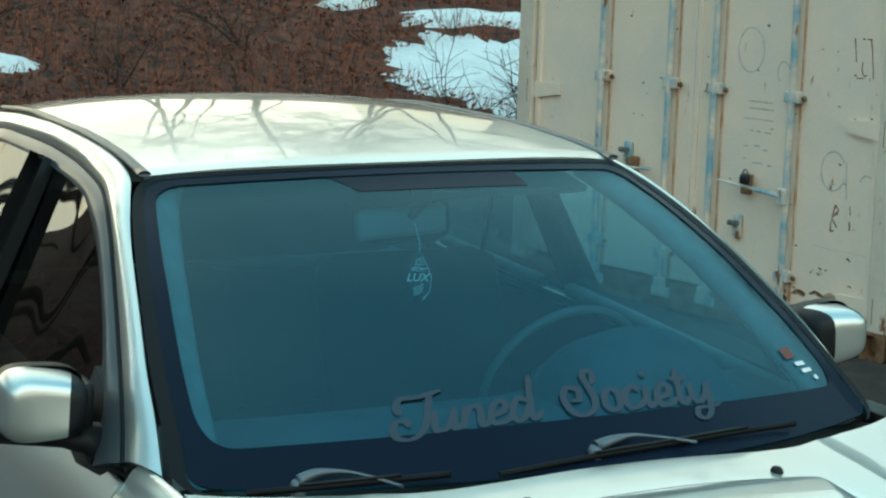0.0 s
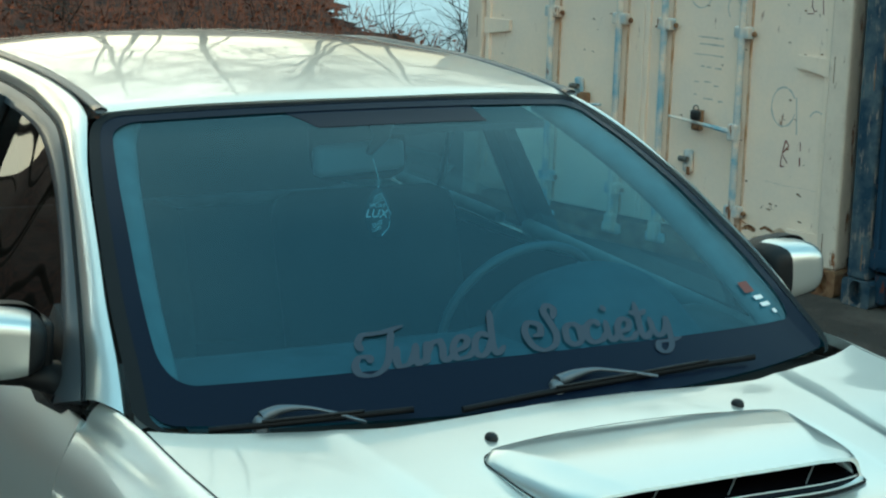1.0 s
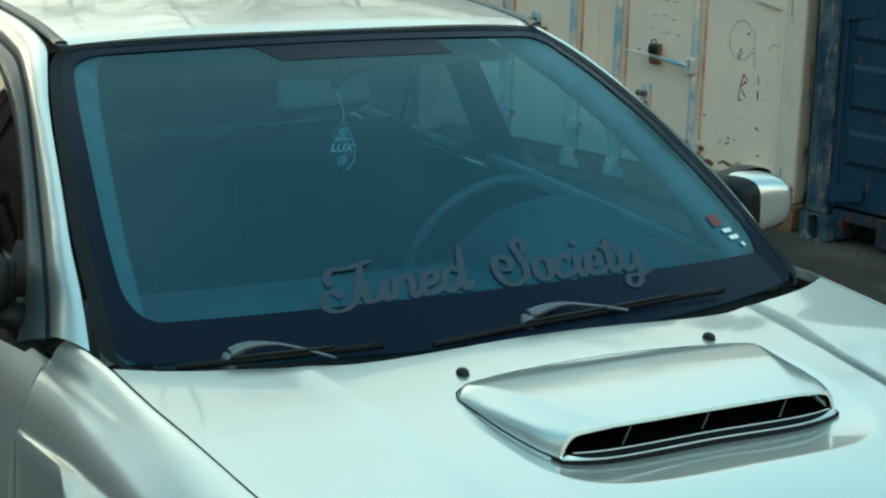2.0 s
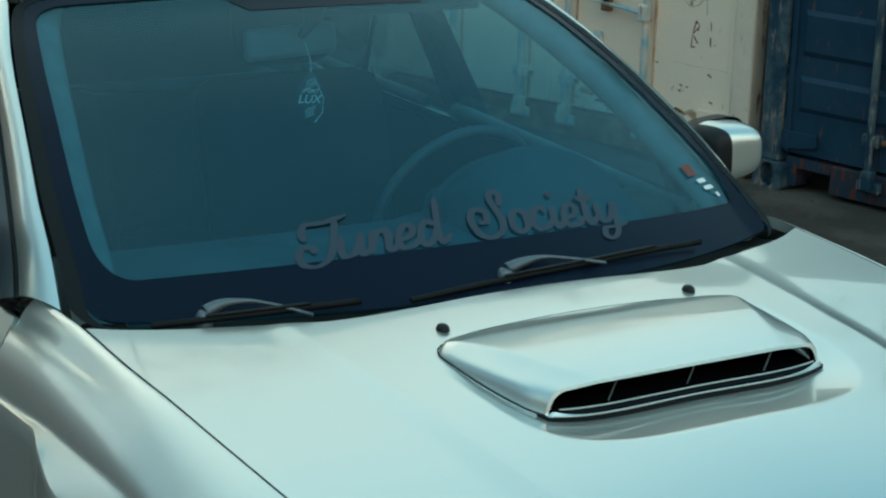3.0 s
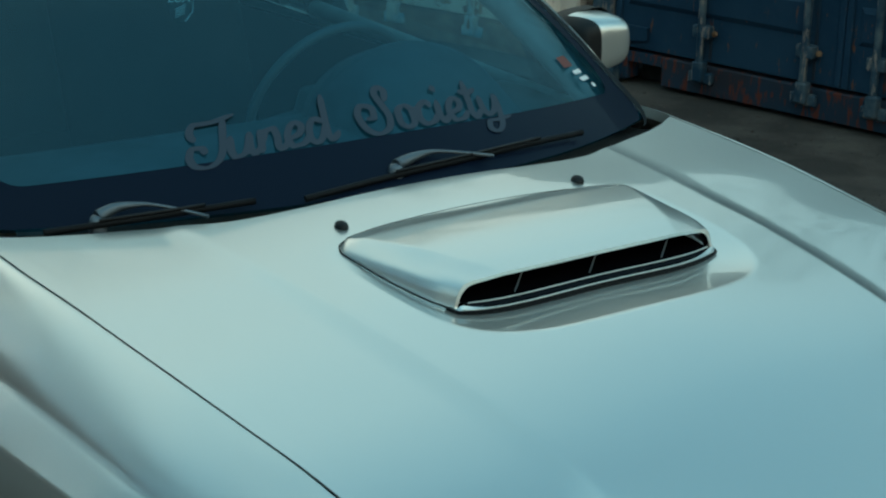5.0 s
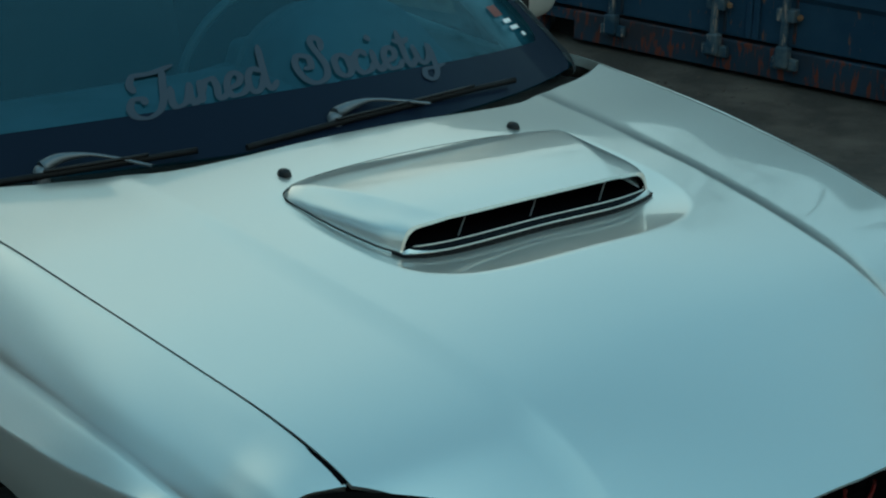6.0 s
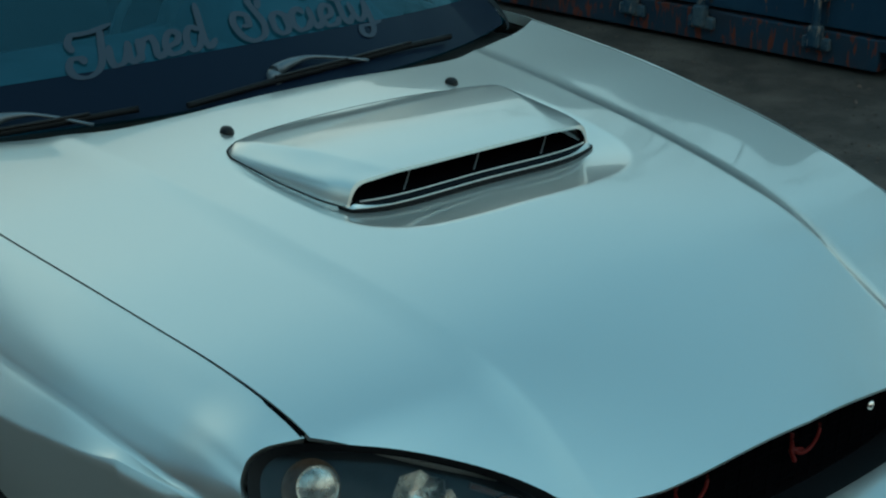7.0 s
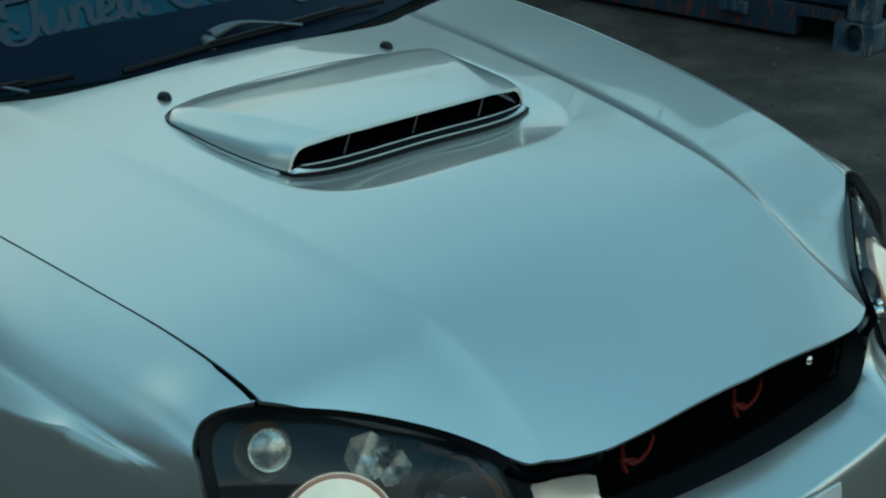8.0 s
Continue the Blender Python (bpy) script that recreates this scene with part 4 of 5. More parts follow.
part("instrument_hood", sheet(binnacle_at, 30, 16, 0.012), DIM, car)
wm = pose(0.342, 1.945, 0.940, 112, 0, 0)
wheel_ring = tube([wm @ Vector((0.190 * math.cos(a), 0.190 * math.sin(a), 0)) for a in np.linspace(0, 2 * math.pi, 49)], 0.010, 10, cap=False)
steer = part("steering_wheel", wheel_ring, material("wheel_leather", (0.15, 0.155, 0.16), 0.4, bump=0.2, fine=300), car, "dark leather steering wheel with three spokes")
part("wheel_boss", box((0.15, 0.11, 0.05), wm @ pose(0, -0.01, 0.0), 0.02), DIM, steer)
for a in (190, 350, 270):
    part("wheel_spoke", tube([wm @ Vector((0.05 * math.cos(radians(a)), 0.05 * math.sin(radians(a)), 0)), wm @ Vector((0.18 * math.cos(radians(a)), 0.18 * math.sin(radians(a)), 0))], 0.014, 8, None, 0.5), DIM, steer)
part("steering_column", tube([wm @ Vector((0, 0, -0.02)), (0.345, 1.70, 0.82)], 0.035, 10), DIM, steer)
for sx in SIDES:
    seat = part("front_seat", box((0.50, 0.52, 0.16), pose(sx * 0.37, 2.35, 0.50, 5), 0.06), CLOTH, car)
    part("seat_back", box((0.50, 0.14, 0.62), pose(sx * 0.37, 2.66, 0.80, -18), 0.06), CLOTH, seat)
    part("head_rest", box((0.26, 0.10, 0.18), pose(sx * 0.37, 2.78, 1.20, -14), 0.045), CLOTH, seat)
    part("belt", tube([(sx * 0.60, 2.70, 1.28), (sx * 0.57, 2.74, 1.0), (sx * 0.58, 2.70, 0.62)], 0.022, 6, None, 0.15), GREY, seat)
    bm = tube([(0.745, y, mix(0.950, 1.005, (y - 1.66) / 0.88)) for y in np.linspace(1.60, 2.56, 12)], 0.020, 10)
    part("door_capping", mirrored(bm) if sx < 0 else bm, TRIM, door_of["front_door", sx])
    bm = tube([(0.725, y, mix(1.012, 1.032, (y - 2.64) / 0.5)) for y in np.linspace(2.66, 3.20, 8)], 0.016, 10)
    part("door_capping", mirrored(bm) if sx < 0 else bm, TRIM, door_of["rear_door", sx])
    bm = sheet(lambda u, v: (0.755, mix(1.55, 3.3, u), mix(0.955, 0.30, v)), 6, 4, 0.02)
    part("door_trim", mirrored(bm) if sx < 0 else bm, CLOTH, door_of["front_door", sx])
    bm = tube([rim(k / 12) + Vector((-0.062, 0.030, -0.012)) for k in range(0, 13)], 0.044, 10, None, 0.6)
    part("pillar_trim", mirrored(bm) if sx < 0 else bm, TRIM, car)
part("rear_bench", box((1.25, 0.50, 0.18), pose(0, 3.05, 0.52), 0.06), CLOTH, car)
part("rear_bench_back", box((1.25, 0.14, 0.68), pose(0, 3.34, 0.86, -16), 0.06), CLOTH, car)
stalk = part("rear_view_mirror", box((0.235, 0.03, 0.065), pose(-0.02, 2.02, 1.300, -6, 0, 12), 0.014), material("mirror_back", (0.22, 0.23, 0.24), 0.4), car)
part("mirror_stalk", tube([(0.012, 1.985, 1.385), (0.015, 1.990, 1.345), (0.0, 2.012, 1.310)], [0.030, 0.024, 0.012], 10, None, 0.6), BLACK, stalk)
part("sun_visor", sheet(lambda u, v: (mix(0.06, 0.46, u), mix(2.06, 2.20, v), mix(1.352, 1.378, v)), 8, 4, 0.015), GREY, car)

# ---- lettering on the glass, sticker ----
def letters(text, size):
    """Flat letters of the built-in font as vertices and faces; x from 0 to its width."""
    cu = bpy.data.curves.new("letters", "FONT")
    cu.body, cu.size, cu.shear, cu.offset, cu.resolution_u = text, size, 0.25, 0.0012 * size / 0.08, 4
    ob = bpy.data.objects.new("letters", cu)
    scene.collection.objects.link(ob)
    me = bpy.data.meshes.new_from_object(ob)
    bpy.data.objects.remove(ob)
    bm = bmesh.new()
    bm.from_mesh(me)
    bpy.data.meshes.remove(me)
    lo = min(v.co.x for v in bm.verts)
    wide = max(v.co.x for v in bm.verts) - lo
    for v in bm.verts:
        v.co.x -= lo
    bmesh.ops.triangulate(bm, faces=bm.faces)
    bmesh.ops.subdivide_edges(bm, edges=[e for e in bm.edges if e.calc_length() > size * 0.3], cuts=2, use_grid_fill=False)
    return bm, wide


DECAL = material("grey_vinyl", (0.038, 0.052, 0.076), 0.6, spec=0.3)
# brush-script letters: the advance, then each stroke through (along, up); 1 up is the height of a small letter
SCRIPT = {
    "T": (1.75, ((1.75, 1.72), (1.62, 1.2), (1.48, 0.5), (1.22, 0.0), (0.78, -0.22), (0.32, -0.02), (0.15, 0.42), (0.36, 0.78), (0.70, 0.72), (0.80, 0.45)), ((0.48, 1.05), (0.32, 1.38), (0.58, 1.72), (1.2, 1.68), (2.25, 1.82))),
    "u": (1.20, ((0.12, 1.0), (0.05, 0.4), (0.2, 0.04), (0.5, 0.1), (0.8, 0.6), (0.92, 1.0)), ((0.92, 1.0), (0.82, 0.4), (0.95, 0.04), (1.28, 0.3))),
    "n": (1.15, ((0.16, 1.0), (0.10, 0.5), (0.05, 0.0)), ((0.08, 0.35), (0.4, 0.9), (0.7, 0.95), (0.8, 0.6), (0.75, 0.25), (0.9, 0.02), (1.22, 0.3))),
    "e": (0.95, ((0.12, 0.38), (0.6, 0.55), (0.75, 0.82), (0.5, 1.0), (0.2, 0.8), (0.05, 0.4), (0.25, 0.02), (0.6, 0.05), (1.0, 0.38))),
    "d": (1.35, ((0.78, 0.85), (0.45, 1.0), (0.12, 0.7), (0.05, 0.3), (0.3, 0.0), (0.65, 0.3), (0.82, 0.7)), ((1.08, 1.95), (0.95, 1.2), (0.85, 0.4), (1.0, 0.02), (1.38, 0.35))),
    "S": (1.78, ((1.52, 1.25), (1.70, 1.65), (1.45, 1.88), (1.22, 1.6), (1.36, 1.1), (1.48, 0.6), (1.28, 0.1), (0.8, -0.1), (0.3, 0.2), (0.12, 0.8), (0.42, 1.2), (0.86, 1.0), (0.76, 0.62), (0.42, 0.62))),
    "o": (1.00, ((0.5, 1.0), (0.16, 0.75), (0.1, 0.3), (0.42, 0.0), (0.76, 0.25), (0.8, 0.75), (0.5, 1.0)), ((0.75, 0.85), (0.92, 0.72), (1.12, 0.78))),
    "c": (0.90, ((0.82, 0.78), (0.55, 1.0), (0.16, 0.75), (0.05, 0.35), (0.3, 0.02), (0.65, 0.1), (1.0, 0.45))),
    "i": (0.60, ((0.25, 1.0), (0.15, 0.4), (0.3, 0.03), (0.65, 0.35)), ((0.30, 1.40), (0.36, 1.52), (0.44, 1.62))),
    "t": (0.75, ((0.45, 1.72), (0.32, 0.9), (0.22, 0.35), (0.36, 0.03), (0.78, 0.4)), ((-0.02, 1.28), (0.4, 1.16), (0.9, 1.32))),
    "y": (1.30, ((0.15, 1.0), (0.1, 0.45), (0.3, 0.08), (0.65, 0.3), (0.95, 0.8), (1.02, 1.0)), ((1.02, 1.0), (0.88, 0.1), (0.72, -0.6), (0.36, -0.92), (0.05, -0.62), (0.2, -0.24), (0.7, -0.22), (1.4, -0.08))),
}


def stroke(points, place, bm, thin=0.085, thick=0.155):
    """A pen stroke on a surface: broad where it runs up and down, with blunt round ends."""
    line = path3(*((a, b, 0) for a, b in points))
    n = 7 * len(points)
    rows_ = []
    for k in range(n + 1):
        p = line(k / n)
        way = line(min(k / n + 0.01, 1)) - line(max(k / n - 0.01, 0))
        way.normalize()
        half = mix(thin, thick, abs(way.y)) * (0.45 + 0.55 * step(min(k, n - k) / 3))
        rows_.append([bm.verts.new(place(p.x - way.y * half * sd, p.y + way.x * half * sd)) for sd in (1, -1)])
    for a, b in zip(rows_, rows_[1:]):
        bm.faces.new((a[0], a[1], b[1], b[0]))


count = 0
for text, x0, x1 in (("Tuned", -0.386, -0.093), ("Society", -0.050, 0.300)):
    unit = (x1 - x0) / sum(SCRIPT[c][0] for c in text)
    pen = 0.0
    for c in text:
        bm = bmesh.new()
        for line in SCRIPT[c][1:]:
            count += 1

            def glass_place(a, b, lift=0.0036 + 0.00005 * count):
                u = (x0 + (pen + a) * unit) / 0.738
                return screen_at(u + 0.018 * b, 0.148 - 0.064 * u * u + 0.034 * b, lift)
            stroke(line, glass_place, bm)
        part("glass_letter", bm, DECAL, screen, smooth=False)
        pen += SCRIPT[c][0]
for name, u0, u1, v0, v1, mat in (("sticker_red", 0.780, 0.828, 0.184, 0.203, material("sticker_dull_red", (0.16, 0.045, 0.035), 0.6)), ("sticker_bar", 0.803, 0.845, 0.170, 0.177, material("sticker_white", (0.8, 0.8, 0.8), 0.5)), ("sticker_bar", 0.810, 0.854, 0.157, 0.164, bpy.data.materials["sticker_white"]), ("sticker_bar", 0.842, 0.858, 0.141, 0.149, bpy.data.materials["sticker_white"])):
    part(name, sheet(lambda u, v: screen_at(mix(u0, u1, u), mix(v0, v1, v), 0.0036), 3, 2), mat, screen, smooth=False)

tag = turned([(0.0, -0.0015), (1.0, -0.0015), (1.0, 0.0015), (0.0, 0.0015)], 32)
for v in tag.verts:
    h = v.co.y
    v.co = Vector((v.co.x * 0.026 * (1 - 0.40 * max(h, 0)**2), v.co.y * 0.052, v.co.z))
hang = pose(0.0, 1.970, 1.192, 90, 0, -22)
freshener = tagged(part("air_freshener", put_at(tag, hang), material("freshener_card", (0.05, 0.07, 0.08), 0.6)), "dark oval air freshener with pale lettering hanging inside the windscreen", "air freshener")
PALE = material("pale_print", (0.92, 0.95, 0.95), 0.6)
bm, wide = letters("LUX", 0.024)
for v in bm.verts:
    v.co = hang @ Vector((v.co.x - wide / 2, v.co.y - 0.010, 0.0025))
part("print", bm, PALE, freshener, smooth=False)
bm, wide = letters("SPORT", 0.011)
for v in bm.verts:
    v.co = hang @ Vector((v.co.x - wide / 2, v.co.y + 0.011, 0.0025))
part("print", bm, PALE, freshener, smooth=False)
for k in range(9):
    z = (-0.036 + k * 0.004) if k < 5 else 0.022 + (k - 5) * 0.005
    part("print", box((0.030 - 0.0012 * abs(z) / 0.004, 0.0012, 0.0008), hang @ pose(0, z, 0.0024, 0, 0, 25)), PALE, freshener, smooth=False)
part("cord", tube([(0.0, 1.970, 1.236), (0.003, 1.975, 1.262), (0.0, 1.995, 1.300)], 0.0012, 5), PALE, freshener)
part("cord", tube([hang @ Vector((0.006, 0.044, 0)), hang @ Vector((0.026, 0.0, 0.004)), hang @ Vector((0.024, -0.03, 0.004)), hang @ Vector((0.010, -0.048, 0.004))], 0.001, 5), PALE, freshener)

# ================= the lot, the bank and the containers =================
def ground_z(x, y):
    # left, rear and right slopes are unseen, added to shape the car's reflections
    back, side = y - (10.0 + 0.15 * x), -(x + 7.5) * 1.7
    rear = -(y + 9.0)
    r = max(back, side, rear, 0)
    r = max(r, (x - 13.0) * 1.2) if y < 9 else r
    if rear > 0 and side > 0:
        r = math.hypot(rear, side)
    if back > 0 and side > 0:
        r = math.hypot(back, side)
    z = 0.27 * r * step(r / 1.5) if r < 8 else 2.16 + 3.4 * (1 - math.exp(-(r - 8) * 0.055))
    if side > 4:
        z += 1.2 * step((side - 4) / 8)
    if r > 0:
        z += (noise.noise(Vector((x * 0.6, y * 0.6, 0))) * 0.10 + noise.noise(Vector((x * 2, y * 2, 3))) * 0.04) * step(r / 2)
    return z + 0.004 * noise.noise(Vector((x * 1.3, y * 1.3, 9)))


def spaced(lo, hi, fine_lo, fine_hi, gap):
    out, g, p = [], gap, fine_lo
    while p > lo:
        out.insert(0, p)
        g *= 1.25
        p -= g
    out.insert(0, lo)
    out += list(np.arange(fine_lo + gap, fine_hi, gap))
    g, p = gap, fine_hi
    while p < hi:
        out.append(p)
        g *= 1.25
        p += g
    return out + [hi]


def ground_material():
    m = material("lot_and_bank", (0.042, 0.034, 0.030), 0.85, spread=0.0, scale=2.9, other=(0.112, 0.090, 0.076), amount=0.57, bump=0.9, fine=45)
    nt = m.node_tree
    p = nt.nodes["Principled BSDF"]
    made = p.inputs["Base Color"].links[0].from_socket
    geo = nt.nodes.new("ShaderNodeNewGeometry")
    sep = nt.nodes.new("ShaderNodeSeparateXYZ")
    nt.links.new(geo.outputs["Position"], sep.inputs[0])
    up = nt.nodes.new("ShaderNodeMapRange")
    up.inputs["From Min"].default_value, up.inputs["From Max"].default_value = 0.05, 0.25
    nt.links.new(sep.outputs[2], up.inputs["Value"])
    tint = nt.nodes.new("ShaderNodeTexNoise")
    tint.inputs["Scale"].default_value, tint.inputs["Detail"].default_value = 9, 8
    nt.links.new(geo.outputs["Position"], tint.inputs["Vector"])
    ramp = nt.nodes.new("ShaderNodeValToRGB")
    ramp.color_ramp.elements[0].position, ramp.color_ramp.elements[0].color = 0.35, (0.018, 0.008, 0.005, 1)
    ramp.color_ramp.elements[1].position, ramp.color_ramp.elements[1].color = 0.68, (0.17, 0.052, 0.026, 1)
    nt.links.new(tint.outputs["Fac"], ramp.inputs[0])
    mx = nt.nodes.new("ShaderNodeMix")
    mx.data_type = "RGBA"
    nt.links.new(up.outputs[0], mx.inputs[0])
    nt.links.new(made, mx.inputs[6])
    nt.links.new(ramp.outputs[0], mx.inputs[7])
    nt.links.new(mx.outputs[2], p.inputs["Base Color"])
    return m


gx, gy = spaced(-500, 500, -14, 12, 0.22), spaced(-500, 500, -6, 24, 0.22)
bm = bmesh.new()
rows = [[bm.verts.new((x, y, ground_z(x, y))) for x in gx] for y in gy]
for j in range(len(gy) - 1):
    for i in range(len(gx) - 1):
        bm.faces.new((rows[j][i], rows[j][i + 1], rows[j + 1][i + 1], rows[j + 1][i]))
ground = part("ground", bm, ground_material())
tagged(ground, "dark worn asphalt lot rising into a brown leafy bank", "ground", kind="structure")

# snow left on the bank
SNOW = material("old_snow", (0.80, 0.82, 0.84), 0.75, spread=0.12, scale=3, bump=0.6, fine=25)


def snow_patch(cx, cy, rx, ry, turn, seed):
    bm = bmesh.new()
    n, rings = 180, 14
    mid = bm.verts.new((cx, cy, ground_z(cx, cy) + 0.07))
    last = None
    for k in range(1, rings + 1):
        f = k / rings
        ring = []
        for i in range(n):
            a = 2 * math.pi * i / n
            wob = 1 + 0.30 * noise.noise(Vector((math.cos(a) * 1.5, math.sin(a) * 1.5, seed))) + 0.22 * noise.noise(Vector((math.cos(a) * 6, math.sin(a) * 6, seed + 4))) + 0.12 * noise.noise(Vector((math.cos(a) * 19, math.sin(a) * 19, seed + 7)))
            dx, dy = math.cos(a) * rx * f * wob, math.sin(a) * ry * f * wob
            x, y = cx + dx * math.cos(turn) - dy * math.sin(turn), cy + dx * math.sin(turn) + dy * math.cos(turn)
            ring.append(bm.verts.new((x, y, ground_z(x, y) + 0.08 * (1 - f**4) - 0.015)))
        for i in range(n):
            if last:
                bm.faces.new((last[i], ring[i], ring[(i + 1) % n], last[(i + 1) % n]))
            else:
                bm.faces.new((mid, ring[i], ring[(i + 1) % n]))
        last = ring
    return tagged(part("snow_patch", bm, SNOW), "melting patch of old white snow lying on the bank", "snow", "snow on the bank")


for k, row in enumerate(((6.75, 13.1, 1.35, 0.95, 0.25, ), (7.6, 14.6, 1.5, 0.28, 0.15), (2.05, 12.9, 0.45, 0.30, 0.2), (5.9, 14.75, 0.30, 0.12, 0.1), (3.9, 12.2, 0.35, 0.1, 0.1))):
    snow_patch(*row, 2.0 + k * 3)


# ---- containers ----
def container_material(name, paint, fade, rust_at=0.66, bump=0.10, fleck=1.0, rust=(0.16, 0.055, 0.022), worn=0.52, patch=2.2):
    m = material(name, paint, 0.55, spread=0.0, scale=patch, other=fade, amount=worn, bump=bump, fine=60, grit=0.14, spec=0.25)
    nt = m.node_tree
    p = nt.nodes["Principled BSDF"]
    made = p.inputs["Base Color"].links[0].from_socket
    tc = nt.nodes.new("ShaderNodeTexCoord")
    mp = nt.nodes.new("ShaderNodeMapping")
    mp.inputs["Scale"].default_value = (9 * fleck, 9 * fleck, 2.2 * fleck)
    nt.links.new(tc.outputs["Object"], mp.inputs["Vector"])
    n = nt.nodes.new("ShaderNodeTexNoise")
    n.inputs["Scale"].default_value, n.inputs["Detail"].default_value, n.inputs["Roughness"].default_value = 1.6, 9, 0.66
    nt.links.new(mp.outputs[0], n.inputs["Vector"])
    r = nt.nodes.new("ShaderNodeMapRange")
    r.inputs["From Min"].default_value, r.inputs["From Max"].default_value = rust_at, rust_at + 0.05
    nt.links.new(n.outputs["Fac"], r.inputs["Value"])
    mx = nt.nodes.new("ShaderNodeMix")
    mx.data_type = "RGBA"
    mx.inputs[7].default_value = (*rust, 1)
    nt.links.new(r.outputs[0], mx.inputs[0])
    nt.links.new(made, mx.inputs[6])
    nt.links.new(mx.outputs[2], p.inputs["Base Color"])
    return m


BEIGE = container_material("beige_paint", (0.95, 0.75, 0.60), (0.86, 0.71, 0.60), 0.655, rust=(0.24, 0.08, 0.03))
BEIGE_WORN = container_material("worn_beige_paint", (0.80, 0.66, 0.55), (0.24, 0.40, 0.50), 0.60, fleck=1.6, worn=0.50, patch=7.0, rust=(0.22, 0.085, 0.035))
POST = container_material("post_beige_paint", (0.80, 0.66, 0.55), (0.62, 0.50, 0.42), 0.60, fleck=1.3, rust=(0.24, 0.085, 0.032))
NAVY = container_material("navy_paint", (0.013, 0.040, 0.078), (0.022, 0.054, 0.095), 0.62, fleck=2.4, rust=(0.16, 0.075, 0.05))
NAVY_WORN = container_material("worn_navy_paint", (0.016, 0.044, 0.078), (0.10, 0.13, 0.15), 0.56, fleck=2.4, rust=(0.24, 0.20, 0.18), patch=9.0)
SILL = container_material("rusty_navy_paint", (0.015, 0.042, 0.074), (0.034, 0.034, 0.044), 0.535, fleck=2.4, rust=(0.13, 0.036, 0.024))
RUST = material("rusted_steel", (0.17, 0.065, 0.028), 0.9, spread=0.0, scale=14, other=(0.30, 0.17, 0.09), amount=0.5, bump=0.6, fine=120)
RUST_PALE = material("orange_rust_bleed", (0.46, 0.24, 0.12), 0.9, spread=0.0, scale=9, other=(0.66, 0.48, 0.36), amount=0.50, bump=0.3, fine=80)
STEEL = material("dull_steel", (0.20, 0.20, 0.19), 0.5, 0.6, spread=0.3, scale=20)
DARK = material("dark_inside", (0.008, 0.008, 0.008), 0.9)


def casting():
    """A corner casting: a block with a hole through its face."""
    bm = bmesh.new()
    hole = rounded(6, -0.036, 0.036, -0.055, 0.055, 0.034)
    rim_ = []
    for x, z in hole:
        k = max(abs(x) / 0.08, abs(z) / 0.06)
        rim_.append((x / k, z / k))
    a = [bm.verts.new((x, 0, z)) for x, z in rim_]
    b = [bm.verts.new((x, 0, z)) for x, z in hole]
    c = [bm.verts.new((x, 0.06, z)) for x, z in hole]
    d = [bm.verts.new((x, 0.16, z)) for x, z in rim_]
    for k in range(len(a)):
        bm.faces.new((a[k - 1], a[k], b[k], b[k - 1]))
        bm.faces.new((b[k - 1], b[k], c[k], c[k - 1]))
        bm.faces.new((a[k], a[k - 1], d[k - 1], d[k]))
    bm.faces.new(c)
    return bm


def container(name, label, m, width, height, length, paint, worn, bars, handles, lift=0.0, recess=()):
    """Local x along the door end, y into the container, z up."""
    top = tagged(new(name), label, "container", "shipping containers")
    top.matrix_world = m

    def p(n, bm, mat, host=None, lab=""):
        return part(n, bm, mat, host or top, lab, smooth=False)
    w, h, d = width, height, length
    wave = []
    steps = int(d / 0.14)
    for side in (0.03, w - 0.03):
        bm = bmesh.new()
        cols = []
        for k in range(steps + 1):
            y = 0.1 + (d - 0.2) * k / steps
            off = (0.018 if (k // 2) % 2 else -0.018)
            cols.append((bm.verts.new((side + off, y, 0.16)), bm.verts.new((side + off, y, h - 0.1))))
        for a, b in zip(cols, cols[1:]):
            bm.faces.new((a[0], b[0], b[1], a[1]))
        p("side_wall", bm, paint)
    p("roof_panel", box((w - 0.06, d - 0.1, 0.03), pose(w / 2, d / 2, h - 0.03)), paint)
    p("back_wall", box((w - 0.06, 0.04, h - 0.2), pose(w / 2, d - 0.05, h / 2)), paint)
    for x in (0.055, w - 0.055):
        p("corner_post", box((0.11, 0.10, h - 0.24), pose(x, 0.05, h / 2), 0.012), POST if paint is BEIGE else worn)
        for z in (0.06, h - 0.06):
            p("corner_casting", put_at(casting(), pose(x + (0.012 if x < 1 else -0.012), -0.012, z)), RUST if paint is BEIGE else worn)
    p("header", box((w - 0.2, 0.10, 0.13), pose(w / 2, 0.05, h - 0.07), 0.01), paint)
    p("floor_frame", box((w - 0.1, d - 0.3, 0.10), pose(w / 2, d / 2 + 0.1, 0.10)), DARK)
    holes = ((0.19, 0.375), (w - 0.33, w - 0.125)) if recess else ()
    cuts = [0.13] + [c for hole in holes for c in hole] + [w - 0.13]
    for a, b in zip(cuts[::2], cuts[1::2]):
        if b - a > 0.01:
            p("door_sill", box((b - a, 0.09, 0.13), pose((a + b) / 2, 0.078 if recess else 0.06, 0.085), 0.008), RUST if paint is BEIGE else SILL)
    for a, b in holes:
        # near-black block in the opening, its inner shade given as colour
        p("fork_pocket", box((b - a, 0.02, 0.15), pose((a + b) / 2, 0.16, 0.085)), DARK)
        p("pocket_lintel", box((b - a, 0.09, 0.045), pose((a + b) / 2, 0.078, 0.1275)), SILL)
    leaf_w = (w - 0.24) / 2
    z0, z1 = 0.165 + lift, h - 0.15
